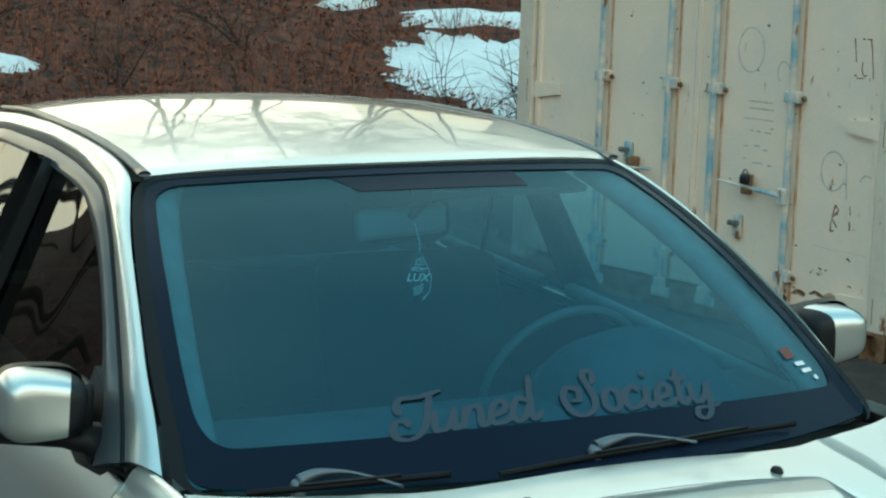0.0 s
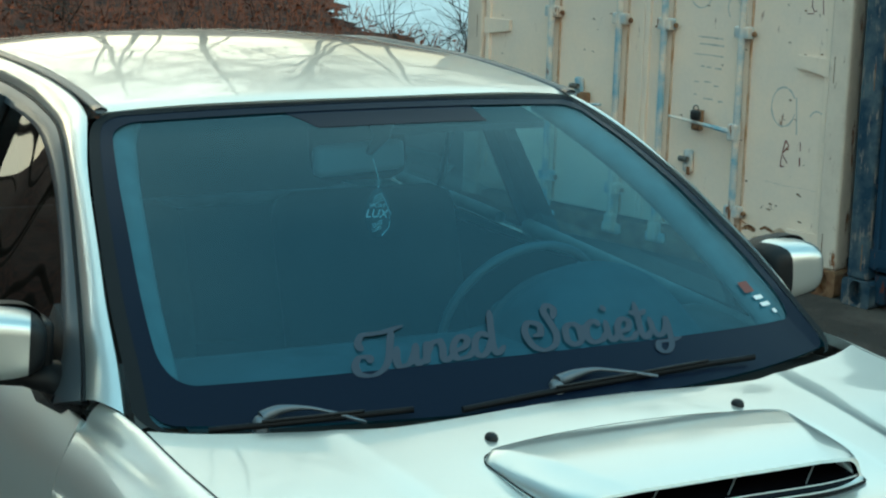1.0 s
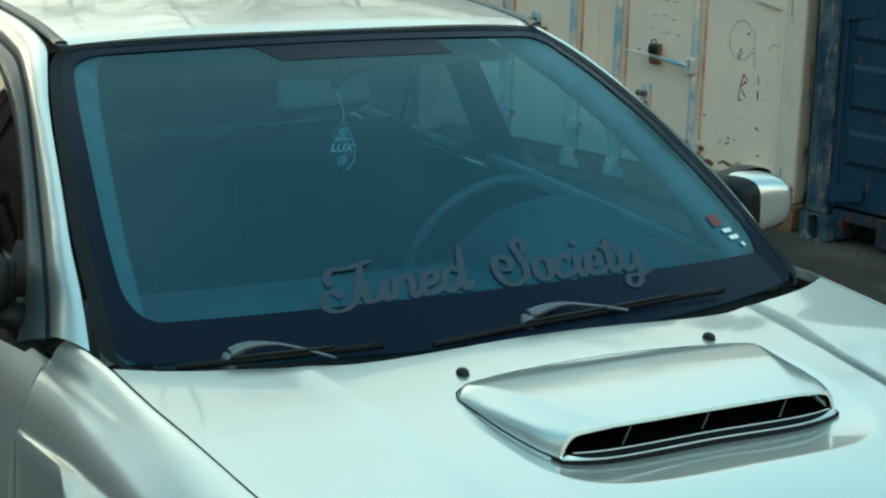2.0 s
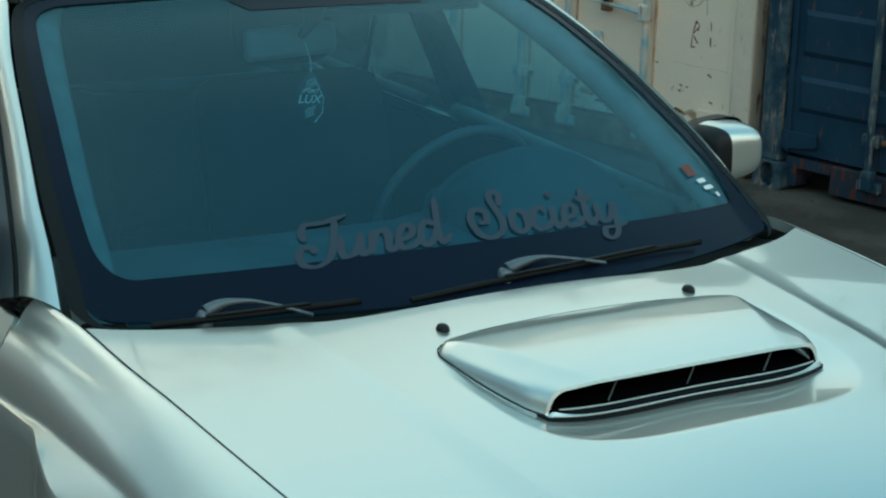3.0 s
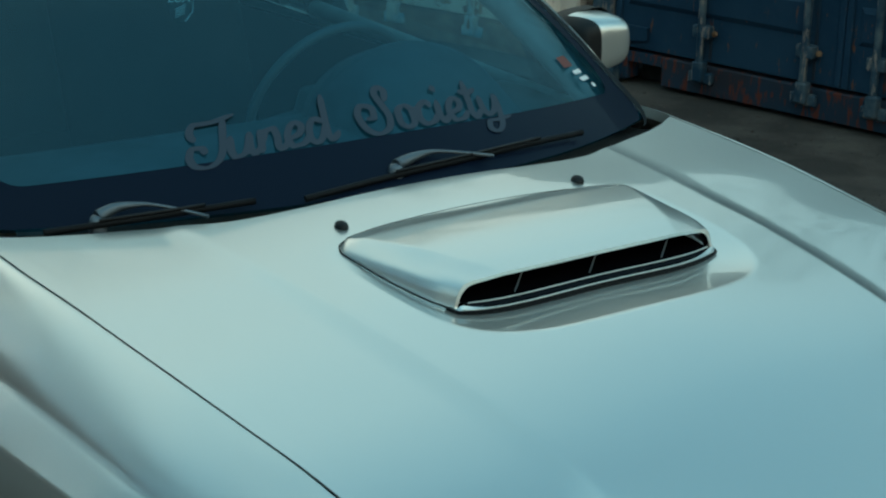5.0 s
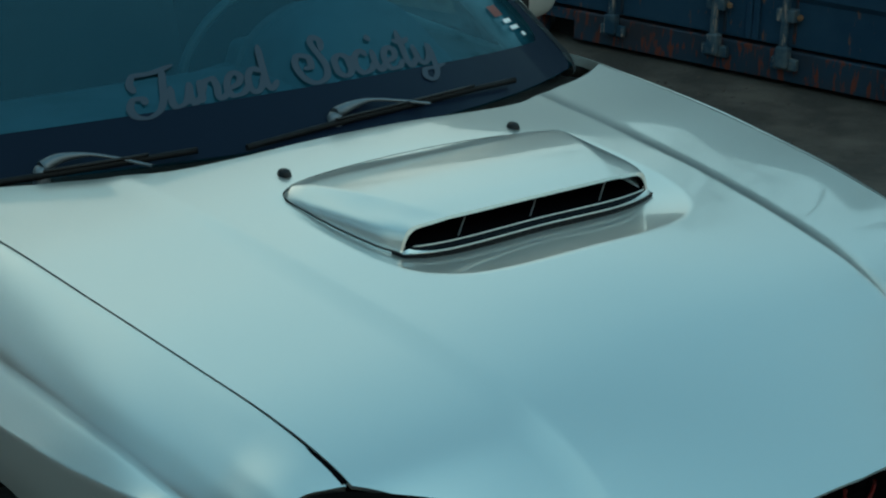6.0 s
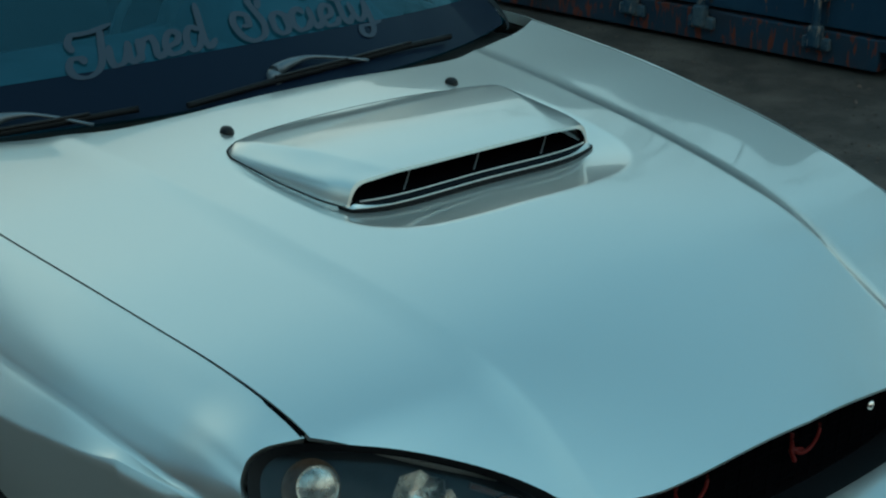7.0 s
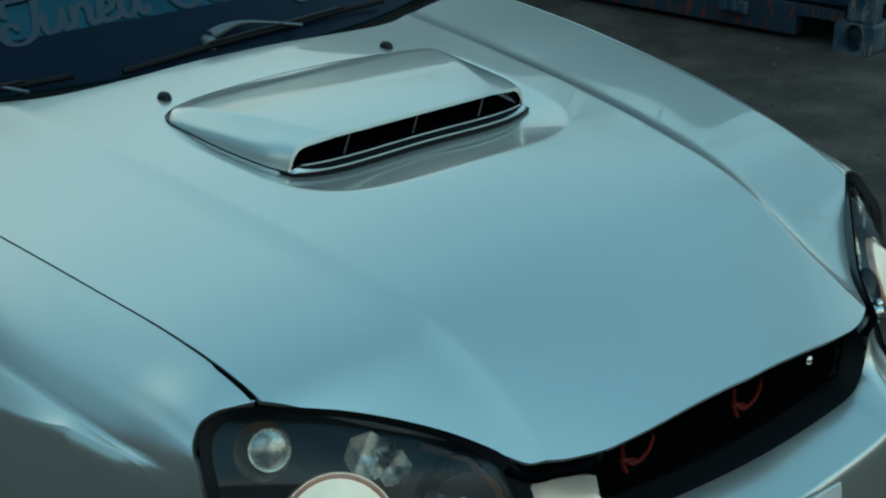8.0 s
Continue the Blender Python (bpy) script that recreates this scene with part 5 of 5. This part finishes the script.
    for k, x0 in enumerate((0.118, 0.122 + leaf_w)):
        door = p("door_leaf", box((leaf_w, 0.035, z1 - z0), pose(x0 + leaf_w / 2, 0.055, (z0 + z1) / 2), 0.006), paint)
        rimw = 0.03
        for bx in ((x0 + rimw / 2), (x0 + leaf_w - rimw / 2)):
            p("door_edge", box((rimw, 0.02, z1 - z0 - 0.01), pose(bx, 0.032, (z0 + z1) / 2), 0.005), paint, door)
        for a0, a1, b0, b1 in recess:
            # pressed panel: a raised border round a lower field
            bm = bmesh.new()
            fx0, fx1 = x0 + leaf_w * a0, x0 + leaf_w * a1
            o = [(fx0, b0), (fx1, b0), (fx1, b1), (fx0, b1)]
            s = 0.022
            i_ = [(fx0 + s, b0 + s), (fx1 - s, b0 + s), (fx1 - s, b1 - s), (fx0 + s, b1 - s)]
            vo = [bm.verts.new((x, 0.036, z)) for x, z in o]
            vi = [bm.verts.new((x, 0.023, z)) for x, z in i_]
            for q in range(4):
                bm.faces.new((vo[q - 1], vo[q], vi[q], vi[q - 1]))
            bm.faces.new(vi)
            p("pressed_panel", bm, paint, door)
        hx = x0 + 0.02 if k == 0 else x0 + leaf_w - 0.02
        out = -0.06 if k == 0 else 0.06
        for hz in (0.22, 1.02, 1.75, h - 0.3):
            blade = bmesh.new()
            q = [(hx - (0.16 if k else -0.16), hz - 0.01), (hx + out, hz - 0.045), (hx + out, hz + 0.045), (hx - (0.16 if k else -0.16), hz + 0.075 - 0.03)]
            f, g = [blade.verts.new((x, 0.018, z)) for x, z in q], [blade.verts.new((x, 0.034, z)) for x, z in q]
            blade.faces.new(f)
            for n_ in range(4):
                blade.faces.new((f[n_ - 1], f[n_], g[n_], g[n_ - 1]))
            bmesh.ops.recalc_face_normals(blade, faces=blade.faces)
            p("hinge", blade, paint, door)
            p("hinge_pin", tube([(hx + out, 0.012, hz - 0.06), (hx + out, 0.012, hz + 0.06)], 0.013, 8), RUST, door)
    for bx in bars:
        bar = p("lock_bar", tube([(bx, -0.005, 0.10), (bx, -0.005, h - 0.10)], 0.0165, 10), worn, None, "flaking painted lock bar")
        for z in (0.30, 1.14, 1.80, h - 0.45):
            p("bar_guide", box((0.085, 0.05, 0.055), pose(bx, 0.010, z), 0.008), worn, bar)
            p("guide_bolt", turned([(0.0, 0.012), (0.012, 0.010), (0.013, 0.0)], 8, pose(bx + 0.055, 0.02, z - 0.004, 90)), RUST, bar)
        p("cam_foot", box((0.055, 0.05, 0.09), pose(bx, 0.0, 0.13), 0.01), worn, bar)
        p("cam_keeper", box((0.12, 0.03, 0.05), pose(bx, 0.015, 0.10), 0.008), worn, bar)
        p("rust_line", box((0.012, 0.006, h - 0.36), pose(bx + 0.026, 0.034, h / 2)), RUST_PALE if paint is BEIGE else SILL, bar)
    for hx, hz, reach in handles:
        arm = tube([(hx, -0.02, hz - 0.02), (hx - reach * 0.5, -0.03, hz), (hx - reach, -0.035, hz + 0.015)], [0.018, 0.012, 0.009], 8, None, 0.7)
        lever = p("door_handle", arm, worn, None, "bent steel door handle")
        p("handle_hub", box((0.05, 0.05, 0.08), pose(hx, -0.012, hz - 0.02), 0.01), worn, lever)
        p("handle_catch", box((0.06, 0.03, 0.10), pose(hx - reach * 0.62, 0.005, hz + 0.01), 0.01), RUST, lever)
    return top


def facing(ax, ay, bx, by):
    d = Vector((bx - ax, by - ay, 0)).normalized()
    return Matrix(((d.x, -d.y, 0, ax), (d.y, d.x, 0, ay), (0, 0, 1, 0), (0, 0, 0, 1)))


beige = container("shipping_container", "chalky beige shipping container with rust streaks and a padlocked door", facing(3.450, 7.479, 4.007, 5.098),
                  2.445, 2.59, 6.06, BEIGE, BEIGE_WORN, (0.621, 1.081, 1.371, 1.843), ((1.835, 0.695, 0.38), (0.63, 0.695, -0.38)))
lock = tagged(part("padlock", box((0.055, 0.03, 0.05), pose(0, 0, 0), 0.012), material("black_padlock", (0.012, 0.012, 0.013), 0.4), None), "small black padlock hanging on the container handle", "padlock")
lock.matrix_world = beige.matrix_world @ pose(1.632, -0.05, 0.735)
part("shackle", tube([(0.016 * math.cos(a) , 0, 0.024 + 0.022 * math.sin(a)) for a in np.linspace(0, math.pi, 9)], 0.004, 6), STEEL, lock)
navy = container("shipping_container", "dark navy shipping container with pressed doors and scraped bars", facing(3.982, 4.990, 4.352, 2.39),
                 2.56, 2.59, 6.06, NAVY, NAVY_WORN, (0.60, 1.118, 1.45, 1.97), ((1.118, 0.95, 0.36), (1.45, 0.95, -0.36)), 0.0,
                 ((0.05, 0.865, 0.355, 0.512), (0.05, 0.865, 0.60, 0.80), (0.05, 0.865, 0.90, 1.15), (0.05, 0.865, 1.30, 1.65), (0.05, 0.865, 1.80, 2.15)))

# marks, scribbles and rust spots on the beige doors
SCRIBE = material("faded_scribble", (0.52, 0.48, 0.44), 0.8)
STENCIL = material("faded_stencil", (0.46, 0.40, 0.34), 0.8, spread=0.0, other=(0.70, 0.60, 0.52), amount=0.5, scale=60)
BLOOD = material("rust_red_stroke", (0.26, 0.050, 0.035), 0.8, spread=0.4, scale=30)


def on_door(points, width, mat, name="paint_stroke"):
    """A painted stroke on the door, through (along, up) points."""
    bm = bmesh.new()
    pts = [Vector((x, 0.0365, z)) for x, z in points]
    rows_ = []
    for k, p in enumerate(pts):
        t = (pts[min(k + 1, len(pts) - 1)] - pts[max(k - 1, 0)]).normalized()
        side = Vector((-t.z, 0, t.x)) * width * (0.35 + 0.65 * abs(noise.noise(p * 37)))
        rows_.append((bm.verts.new(p + side), bm.verts.new(p - side)))
    for a, b in zip(rows_, rows_[1:]):
        bm.faces.new((a[0], b[0], b[1], a[1]))
    part(name, bm, mat, beige, smooth=False)


def loop(cx, cz, rx, rz, a0=0.0, a1=6.3, n=22):
    return [(cx + rx * math.cos(a), cz + rz * math.sin(a)) for a in np.linspace(a0, a1, n)]


on_door(loop(1.555, 1.335, 0.078, 0.105), 0.005, SCRIBE)
on_door(loop(1.755, 1.245, 0.035, 0.05, 0.4, 4.2), 0.005, SCRIBE)
on_door(loop(2.075, 0.82, 0.068, 0.09, 0.5, 6.0), 0.006, SCRIBE)
on_door(loop(2.265, 0.76, 0.045, 0.06, -0.4, 2.6), 0.006, SCRIBE)
on_door([(2.145, 0.87), (2.150, 0.80), (2.158, 0.70)], 0.006, SCRIBE)
for pts in ([(2.150, 1.43), (2.156, 1.38), (2.163, 1.325)], [(2.238, 1.43), (2.25, 1.36), (2.262, 1.255)], [(2.245, 1.43), (2.215, 1.43)], [(2.20, 1.33), (2.196, 1.29), (2.21, 1.265), (2.225, 1.27)], [(2.17, 1.252), (2.21, 1.256)],
            [(2.100, 0.668), (2.083, 0.60), (2.078, 0.545)], [(2.10, 0.668), (2.12, 0.645), (2.088, 0.61)], [(2.088, 0.60), (2.115, 0.565)], [(2.181, 0.67), (2.186, 0.63)], [(2.184, 0.60), (2.186, 0.56)], [(2.078, 0.545), (2.10, 0.548)]):
    on_door(pts, 0.006, BLOOD)
# unreadable stencilled notice: bars of its size
for x0, x1, z in ((1.55, 1.70, 1.095), (1.56, 1.71, 1.062), (1.53, 1.71, 1.012), (1.575, 1.60, 0.957), (1.61, 1.64, 0.955), (1.66, 1.70, 0.953), (1.54, 1.57, 0.88), (1.60, 1.64, 0.885), (1.66, 1.69, 0.87), (1.54, 1.56, 0.82), (1.60, 1.66, 0.805), (1.69, 1.72, 0.80)):
    on_door([(x0, z), ((x0 + x1) / 2, z + 0.001), (x1, z)], 0.007, STENCIL, "stencil_bar")
rng = random.Random(4)
for k in range(80):
    s_, z_ = rng.uniform(0.15, 2.3), rng.uniform(0.2, 1.6)
    if k < 10:
        s_, z_ = 2.02 + rng.uniform(-0.05, 0.07), 0.352 + rng.uniform(-0.02, 0.012)
    r_ = rng.uniform(0.003, 0.009)
    on_door([(s_ - r_, z_), (s_, z_ + r_ * 0.3), (s_ + r_ * rng.uniform(0.2, 1.2), z_ - r_ * 0.4)], r_ * rng.uniform(0.5, 1.2), RUST, "rust_spot")
for k in range(26):
    s_ = rng.choice((rng.uniform(1.30, 2.32), rng.uniform(1.80, 2.32)))
    r_ = rng.uniform(0.008, 0.030)
    z_ = 0.178 + rng.random()**2 * 0.10
    on_door([(s_ - r_ * 1.5, z_), (s_ - r_ * 0.3, z_ + r_ * 0.5), (s_ + r_ * 0.6, z_ + r_ * 0.2), (s_ + r_ * 1.6, z_ - r_ * 0.1)], r_ * rng.uniform(0.5, 1.0), RUST_PALE if k % 3 else RUST, "rust_bloom")
for bx in (1.371, 1.843):
    for k in range(16):
        z_ = rng.uniform(0.2, 1.5)
        on_door([(bx - 0.034, z_), (bx - 0.036, z_ - rng.uniform(0.008, 0.03))], rng.uniform(0.002, 0.006), RUST, "rust_chip")
on_door([(1.99, 0.467), (2.1, 0.458), (2.22, 0.460), (2.35, 0.452)], 0.002, STENCIL, "scratch")
for s_, z_ in ((1.545, 0.50), (0.81, 0.77)):
    catch = part("door_catch", box((0.05, 0.03, 0.11), pose(s_, 0.02, z_), 0.012), BEIGE_WORN, beige)
    part("catch_bolt", tube([(s_ - 0.035, -0.005, z_ + 0.01), (s_ + 0.02, -0.01, z_ + 0.012)], 0.014, 8), STEEL, catch)
    part("catch_rust", box((0.018, 0.012, 0.04), pose(s_ + 0.012, 0.006, z_ - 0.045), 0.004), RUST, catch)

# ---- dry growth on the bank, bare trees ----
def island_material(name, low, high, rough=0.85):
    m = bpy.data.materials.new(name)
    m.use_nodes = True
    nt = m.node_tree
    p = nt.nodes["Principled BSDF"]
    geo, ramp = nt.nodes.new("ShaderNodeNewGeometry"), nt.nodes.new("ShaderNodeValToRGB")
    ramp.color_ramp.elements[0].color, ramp.color_ramp.elements[1].color = (*low, 1), (*high, 1)
    nt.links.new(geo.outputs["Random Per Island"], ramp.inputs[0])
    nt.links.new(ramp.outputs[0], p.inputs["Base Color"])
    p.inputs["Roughness"].default_value = rough
    return m


STRAW = island_material("dry_straw", (0.028, 0.009, 0.005), (0.35, 0.115, 0.058))
LEAF = island_material("dead_leaves", (0.034, 0.010, 0.006), (0.31, 0.090, 0.042))
TWIG = island_material("bare_twigs", (0.020, 0.014, 0.011), (0.075, 0.048, 0.034))
rng = random.Random(11)
snow_spots = ((6.75, 13.1, 1.35, 0.95), (7.6, 14.6, 1.5, 0.28), (2.05, 12.9, 0.45, 0.30))


def bare_spot():
    """A place on the bank that is seen, clear of the snow."""
    while True:
        x, y = rng.uniform(-0.5, 10.5), rng.uniform(10.4, 19.5)
        if all(((x - a) / (c * 0.86))**2 + ((y - b) / (d * 0.86))**2 > 1 for a, b, c, d in snow_spots):
            return x, y


verts, faces = [], []
for k in range(22000):
    x, y = bare_spot()
    z = ground_z(x, y)
    clump = 0.5 + 0.5 * noise.noise(Vector((x * 1.1, y * 1.1, 5)))
    h, a, w = rng.uniform(0.06, 0.16) + 0.28 * clump**2 * rng.random(), rng.uniform(0, 6.28), rng.uniform(0.0015, 0.004)
    lean = rng.uniform(0.1, 0.9)
    dx, dy = math.cos(a) * h * lean, math.sin(a) * h * lean
    cx, cy = -math.sin(a + 1) * w, math.cos(a + 1) * w
    n0 = len(verts)
    verts += [(x - cx, y - cy, z - 0.01), (x + cx, y + cy, z - 0.01), (x + dx * 0.4 + cx, y + dy * 0.4 + cy, z + h * 0.6), (x + dx * 0.4 - cx, y + dy * 0.4 - cy, z + h * 0.6), (x + dx, y + dy, z + h * (1 - 0.3 * lean))]
    faces += [(n0, n0 + 1, n0 + 2, n0 + 3), (n0 + 3, n0 + 2, n0 + 4)]


def stuff(name, verts, faces, mat, label, category):
    me = bpy.data.meshes.new(name)
    me.from_pydata(verts, [], faces)
    me.materials.append(mat)
    return tagged(new(name, me), label, category, kind="stuff")


stuff("dry_grass", verts, faces, STRAW, "matted dry brown grass covering the bank", "grass")
verts, faces = [], []
for k in range(30000):
    x, y = bare_spot()
    z = ground_z(x, y) + rng.uniform(0.0, 0.05)
    r = rng.uniform(0.012, 0.035)
    m = Matrix.Translation((x, y, z)) @ Euler((rng.uniform(-0.9, 0.9), rng.uniform(-0.9, 0.9), rng.uniform(0, 6.3))).to_matrix().to_4x4()
    n0 = len(verts)
    verts += [tuple(m @ Vector(p)) for p in ((-r, 0, 0), (0, -r * 0.5, r * 0.25), (r, 0, 0), (0, r * 0.5, r * 0.25))]
    faces += [(n0, n0 + 1, n0 + 2), (n0, n0 + 2, n0 + 3)]
stuff("leaf_litter", verts, faces, LEAF, "fallen brown leaves lying over the bank", "leaves")


def twig_line(bm, a, way, length, r, bends=5, wild=0.25, droop=0.0, sides=4):
    pts, p, d = [a], Vector(a), Vector(way).normalized()
    for k in range(bends):
        d = (d + Vector((rng.uniform(-wild, wild), rng.uniform(-wild, wild), rng.uniform(-wild, wild) - droop))).normalized()
        p = p + d * length / bends
        pts.append(p.copy())
    tube(pts, [mix(r, r * 0.35, k / bends) for k in range(bends + 1)], sides, bm, cap=False)
    return pts


def shrub(x, y, n, tall, spread, lean=(0, 0)):
    bush = tagged(new("bare_shrub"), "leafless shrub of thin dark stems on the bank", "shrub", "shrubs on the bank")
    bush.location = (x, y, ground_z(x, y))
    for k in range(n):
        bm = bmesh.new()
        a = rng.uniform(0, 6.28)
        pts = twig_line(bm, Vector((rng.uniform(-0.1, 0.1), rng.uniform(-0.1, 0.1), -0.03)), Vector((math.cos(a) * spread + lean[0], math.sin(a) * spread + lean[1], 1)), tall * rng.uniform(0.6, 1.2), rng.uniform(0.004, 0.008), 7, 0.22, 0.04)
        for j in range(6):
            b = rng.choice(pts[2:])
            twig_line(bm, b, Vector((rng.uniform(-1, 1), rng.uniform(-1, 1), rng.uniform(0.1, 0.9))), tall * rng.uniform(0.2, 0.5), 0.003, 4, 0.25)
        part("stem", bm, TWIG, bush)


for row in ((5.55, 11.9, 9, 0.95, 0.9, (0.5, 0)), (6.15, 12.0, 10, 1.0, 0.9, (0.3, 0)), (6.7, 12.1, 8, 0.9, 0.8), (3.0, 12.6, 7, 0.8, 0.9), (4.3, 13.4, 8, 0.9, 0.9), (2.1, 13.6, 7, 0.9, 1.0), (5.0, 14.6, 7, 0.9, 0.8), (3.6, 15.0, 7, 1.0, 0.9)):
    shrub(*row)

BARK = material("tree_bark", (0.060, 0.046, 0.036), 0.9, spread=0.4, scale=6, bump=0.8, fine=30)


def grow(bm, base, way, length, r, depth):
    if depth == 4:
        twig_line(bm, base, way, length, 0.005, 2, 0.25, 0.0, 3)
        return
    pts = twig_line(bm, base, way, length, max(r, 0.004), 5, 0.16 if depth else 0.06, -0.03)
    n = (9, 6, 5, 4)[depth]
    for k in range(n):
        t = rng.uniform(0.30, 1.0)
        i = min(int(t * 5), 4)
        p = mix(pts[i], pts[i + 1], t * 5 - i)
        a = rng.uniform(0, 6.28)
        d = (pts[i + 1] - pts[i]).normalized()
        side = Vector((math.cos(a), math.sin(a), rng.uniform(-0.1, 0.5)))
        grow(bm, p, d * 0.55 + side * 0.8, length * rng.uniform(0.32, 0.55), r * mix(0.55, 0.3, t), depth + 1)


def tree(tall):
    top = tagged(new("bare_tree"), "leafless tree on the bank, out of view, there for reflections", "tree", "trees on the bank")
    trunk, crown = bmesh.new(), bmesh.new()
    pts = twig_line(trunk, Vector((0, 0, -0.2)), (rng.uniform(-0.1, 0.1), rng.uniform(-0.1, 0.1), 1), tall, tall * 0.0065, 8, 0.07)
    for k in range(11):
        t = rng.uniform(0.25, 1.0)
        i = min(int(t * 8), 7)
        p = mix(pts[i], pts[i + 1], t * 8 - i)
        a = rng.uniform(0, 6.28)
        grow(crown, p, (math.cos(a), math.sin(a), rng.uniform(0.3, 0.9)), tall * rng.uniform(0.25, 0.42) * (1.25 - t * 0.5), tall * 0.0038 * (1.3 - t), 1)
    part("trunk", trunk, BARK, top)
    part("crown", crown, TWIG, top)
    return top


kinds = [tree(8.5), tree(7.0), tree(10.0)]
# all out of view; right-hand rows added to darken the bonnet's reflection
spots = [(10.5, 21.0), (4.5, 22.5), (-2.0, 20.5), (8.0, 26.0), (14.5, 23.0), (1.0, 27.0), (-5.5, 23.5), (-8.5, 19.0), (-11.0, 24.0), (-15.0, 15.0), (-16.5, 9.0), (-17.0, 3.0), (-19.0, 20.0), (12.0, 30.0), (-4.0, 31.0), (-13.5, 29.0), (6.0, 33.0), (18.5, 27.0), (-18.0, -4.0), (-10.0, 33.0), (-4.5, 17.0), (-6.8, 20.5), (-3.2, 24.5), (-7.5, 27.0), (-9.8, 21.5), (-6.0, 15.5), (7.0, 19.5), (12.5, 19.0), (2.5, 19.5), (-12.2, 6.0), (-12.8, 1.5), (-12.4, -2.0), (-13.5, -6.5), (-12.0, 11.0), (-14.5, 5.0), (-14.0, 12.5), (-9.0, -13.0), (-5.0, -12.0), (-1.5, -13.5), (2.5, -12.0), (6.0, -13.0), (-7.0, -17.0), (1.0, -18.0), (10.0, -14.0), (-12.5, -11.0), (9.0, 19.0), (11.5, 24.5), (13.0, 28.0), (7.5, 23.0), (10.0, 28.5), (15.0, 31.0), (6.0, 21.0), (12.5, 5.0), (13.5, 1.5), (12.0, -1.5), (14.0, 8.5), (16.0, 4.0), (15.5, -0.5), (14.5, 12.0), (12.8, -5.0), (17.0, 9.0), (-8.0, 11.5), (-7.0, 13.5), (-9.5, 9.0), (-10.0, 13.5), (-6.5, 16.0), (-8.5, 17.0), (-5.0, 14.5), (-9.0, 5.5), (-9.5, 2.0), (-8.6, 9.8), (-7.6, 14.6), (-9.4, 7.8), (-10.4, 10.0), (-5.0, 15.2), (-6.2, 14.8), (-10.2, 7.2)]
for k, (x, y) in enumerate(spots):
    m = pose(x, y, ground_z(x, y), 0, 0, rng.uniform(0, 360))
    if k < 3:
        kinds[k].matrix_world = m
    else:
        copy_thing(kinds[k % 3], m)

# loose gravel, bark and leaf crumbs along the foot of the containers
verts, faces = [], []
for k in range(8000):
    x, y = rng.uniform(1.2, 4.4), rng.uniform(-1.5, 6.0)
    if x > 3.95 - 0.14 * (y - 5) and y < 5:
        continue
    r = rng.uniform(0.002, 0.007) * (1.8 if rng.random() < 0.08 else 1)
    m = Matrix.Translation((x, y, ground_z(x, y) + r * 0.3)) @ Euler((rng.uniform(-0.4, 0.4), rng.uniform(-0.4, 0.4), rng.uniform(0, 6.3))).to_matrix().to_4x4()
    n0 = len(verts)
    verts += [tuple(m @ Vector(p)) for p in ((-r, 0, 0), (0, -r * 0.8, 0), (r, 0, 0), (0, r * 0.7, 0), (0, 0, r * 0.6))]
    faces += [(n0, n0 + 1, n0 + 4), (n0 + 1, n0 + 2, n0 + 4), (n0 + 2, n0 + 3, n0 + 4), (n0 + 3, n0, n0 + 4)]
stuff("gravel", verts, faces, island_material("loose_gravel", (0.016, 0.012, 0.011), (0.13, 0.095, 0.08)), "loose gravel and bark crumbs strewn over the asphalt", "gravel")
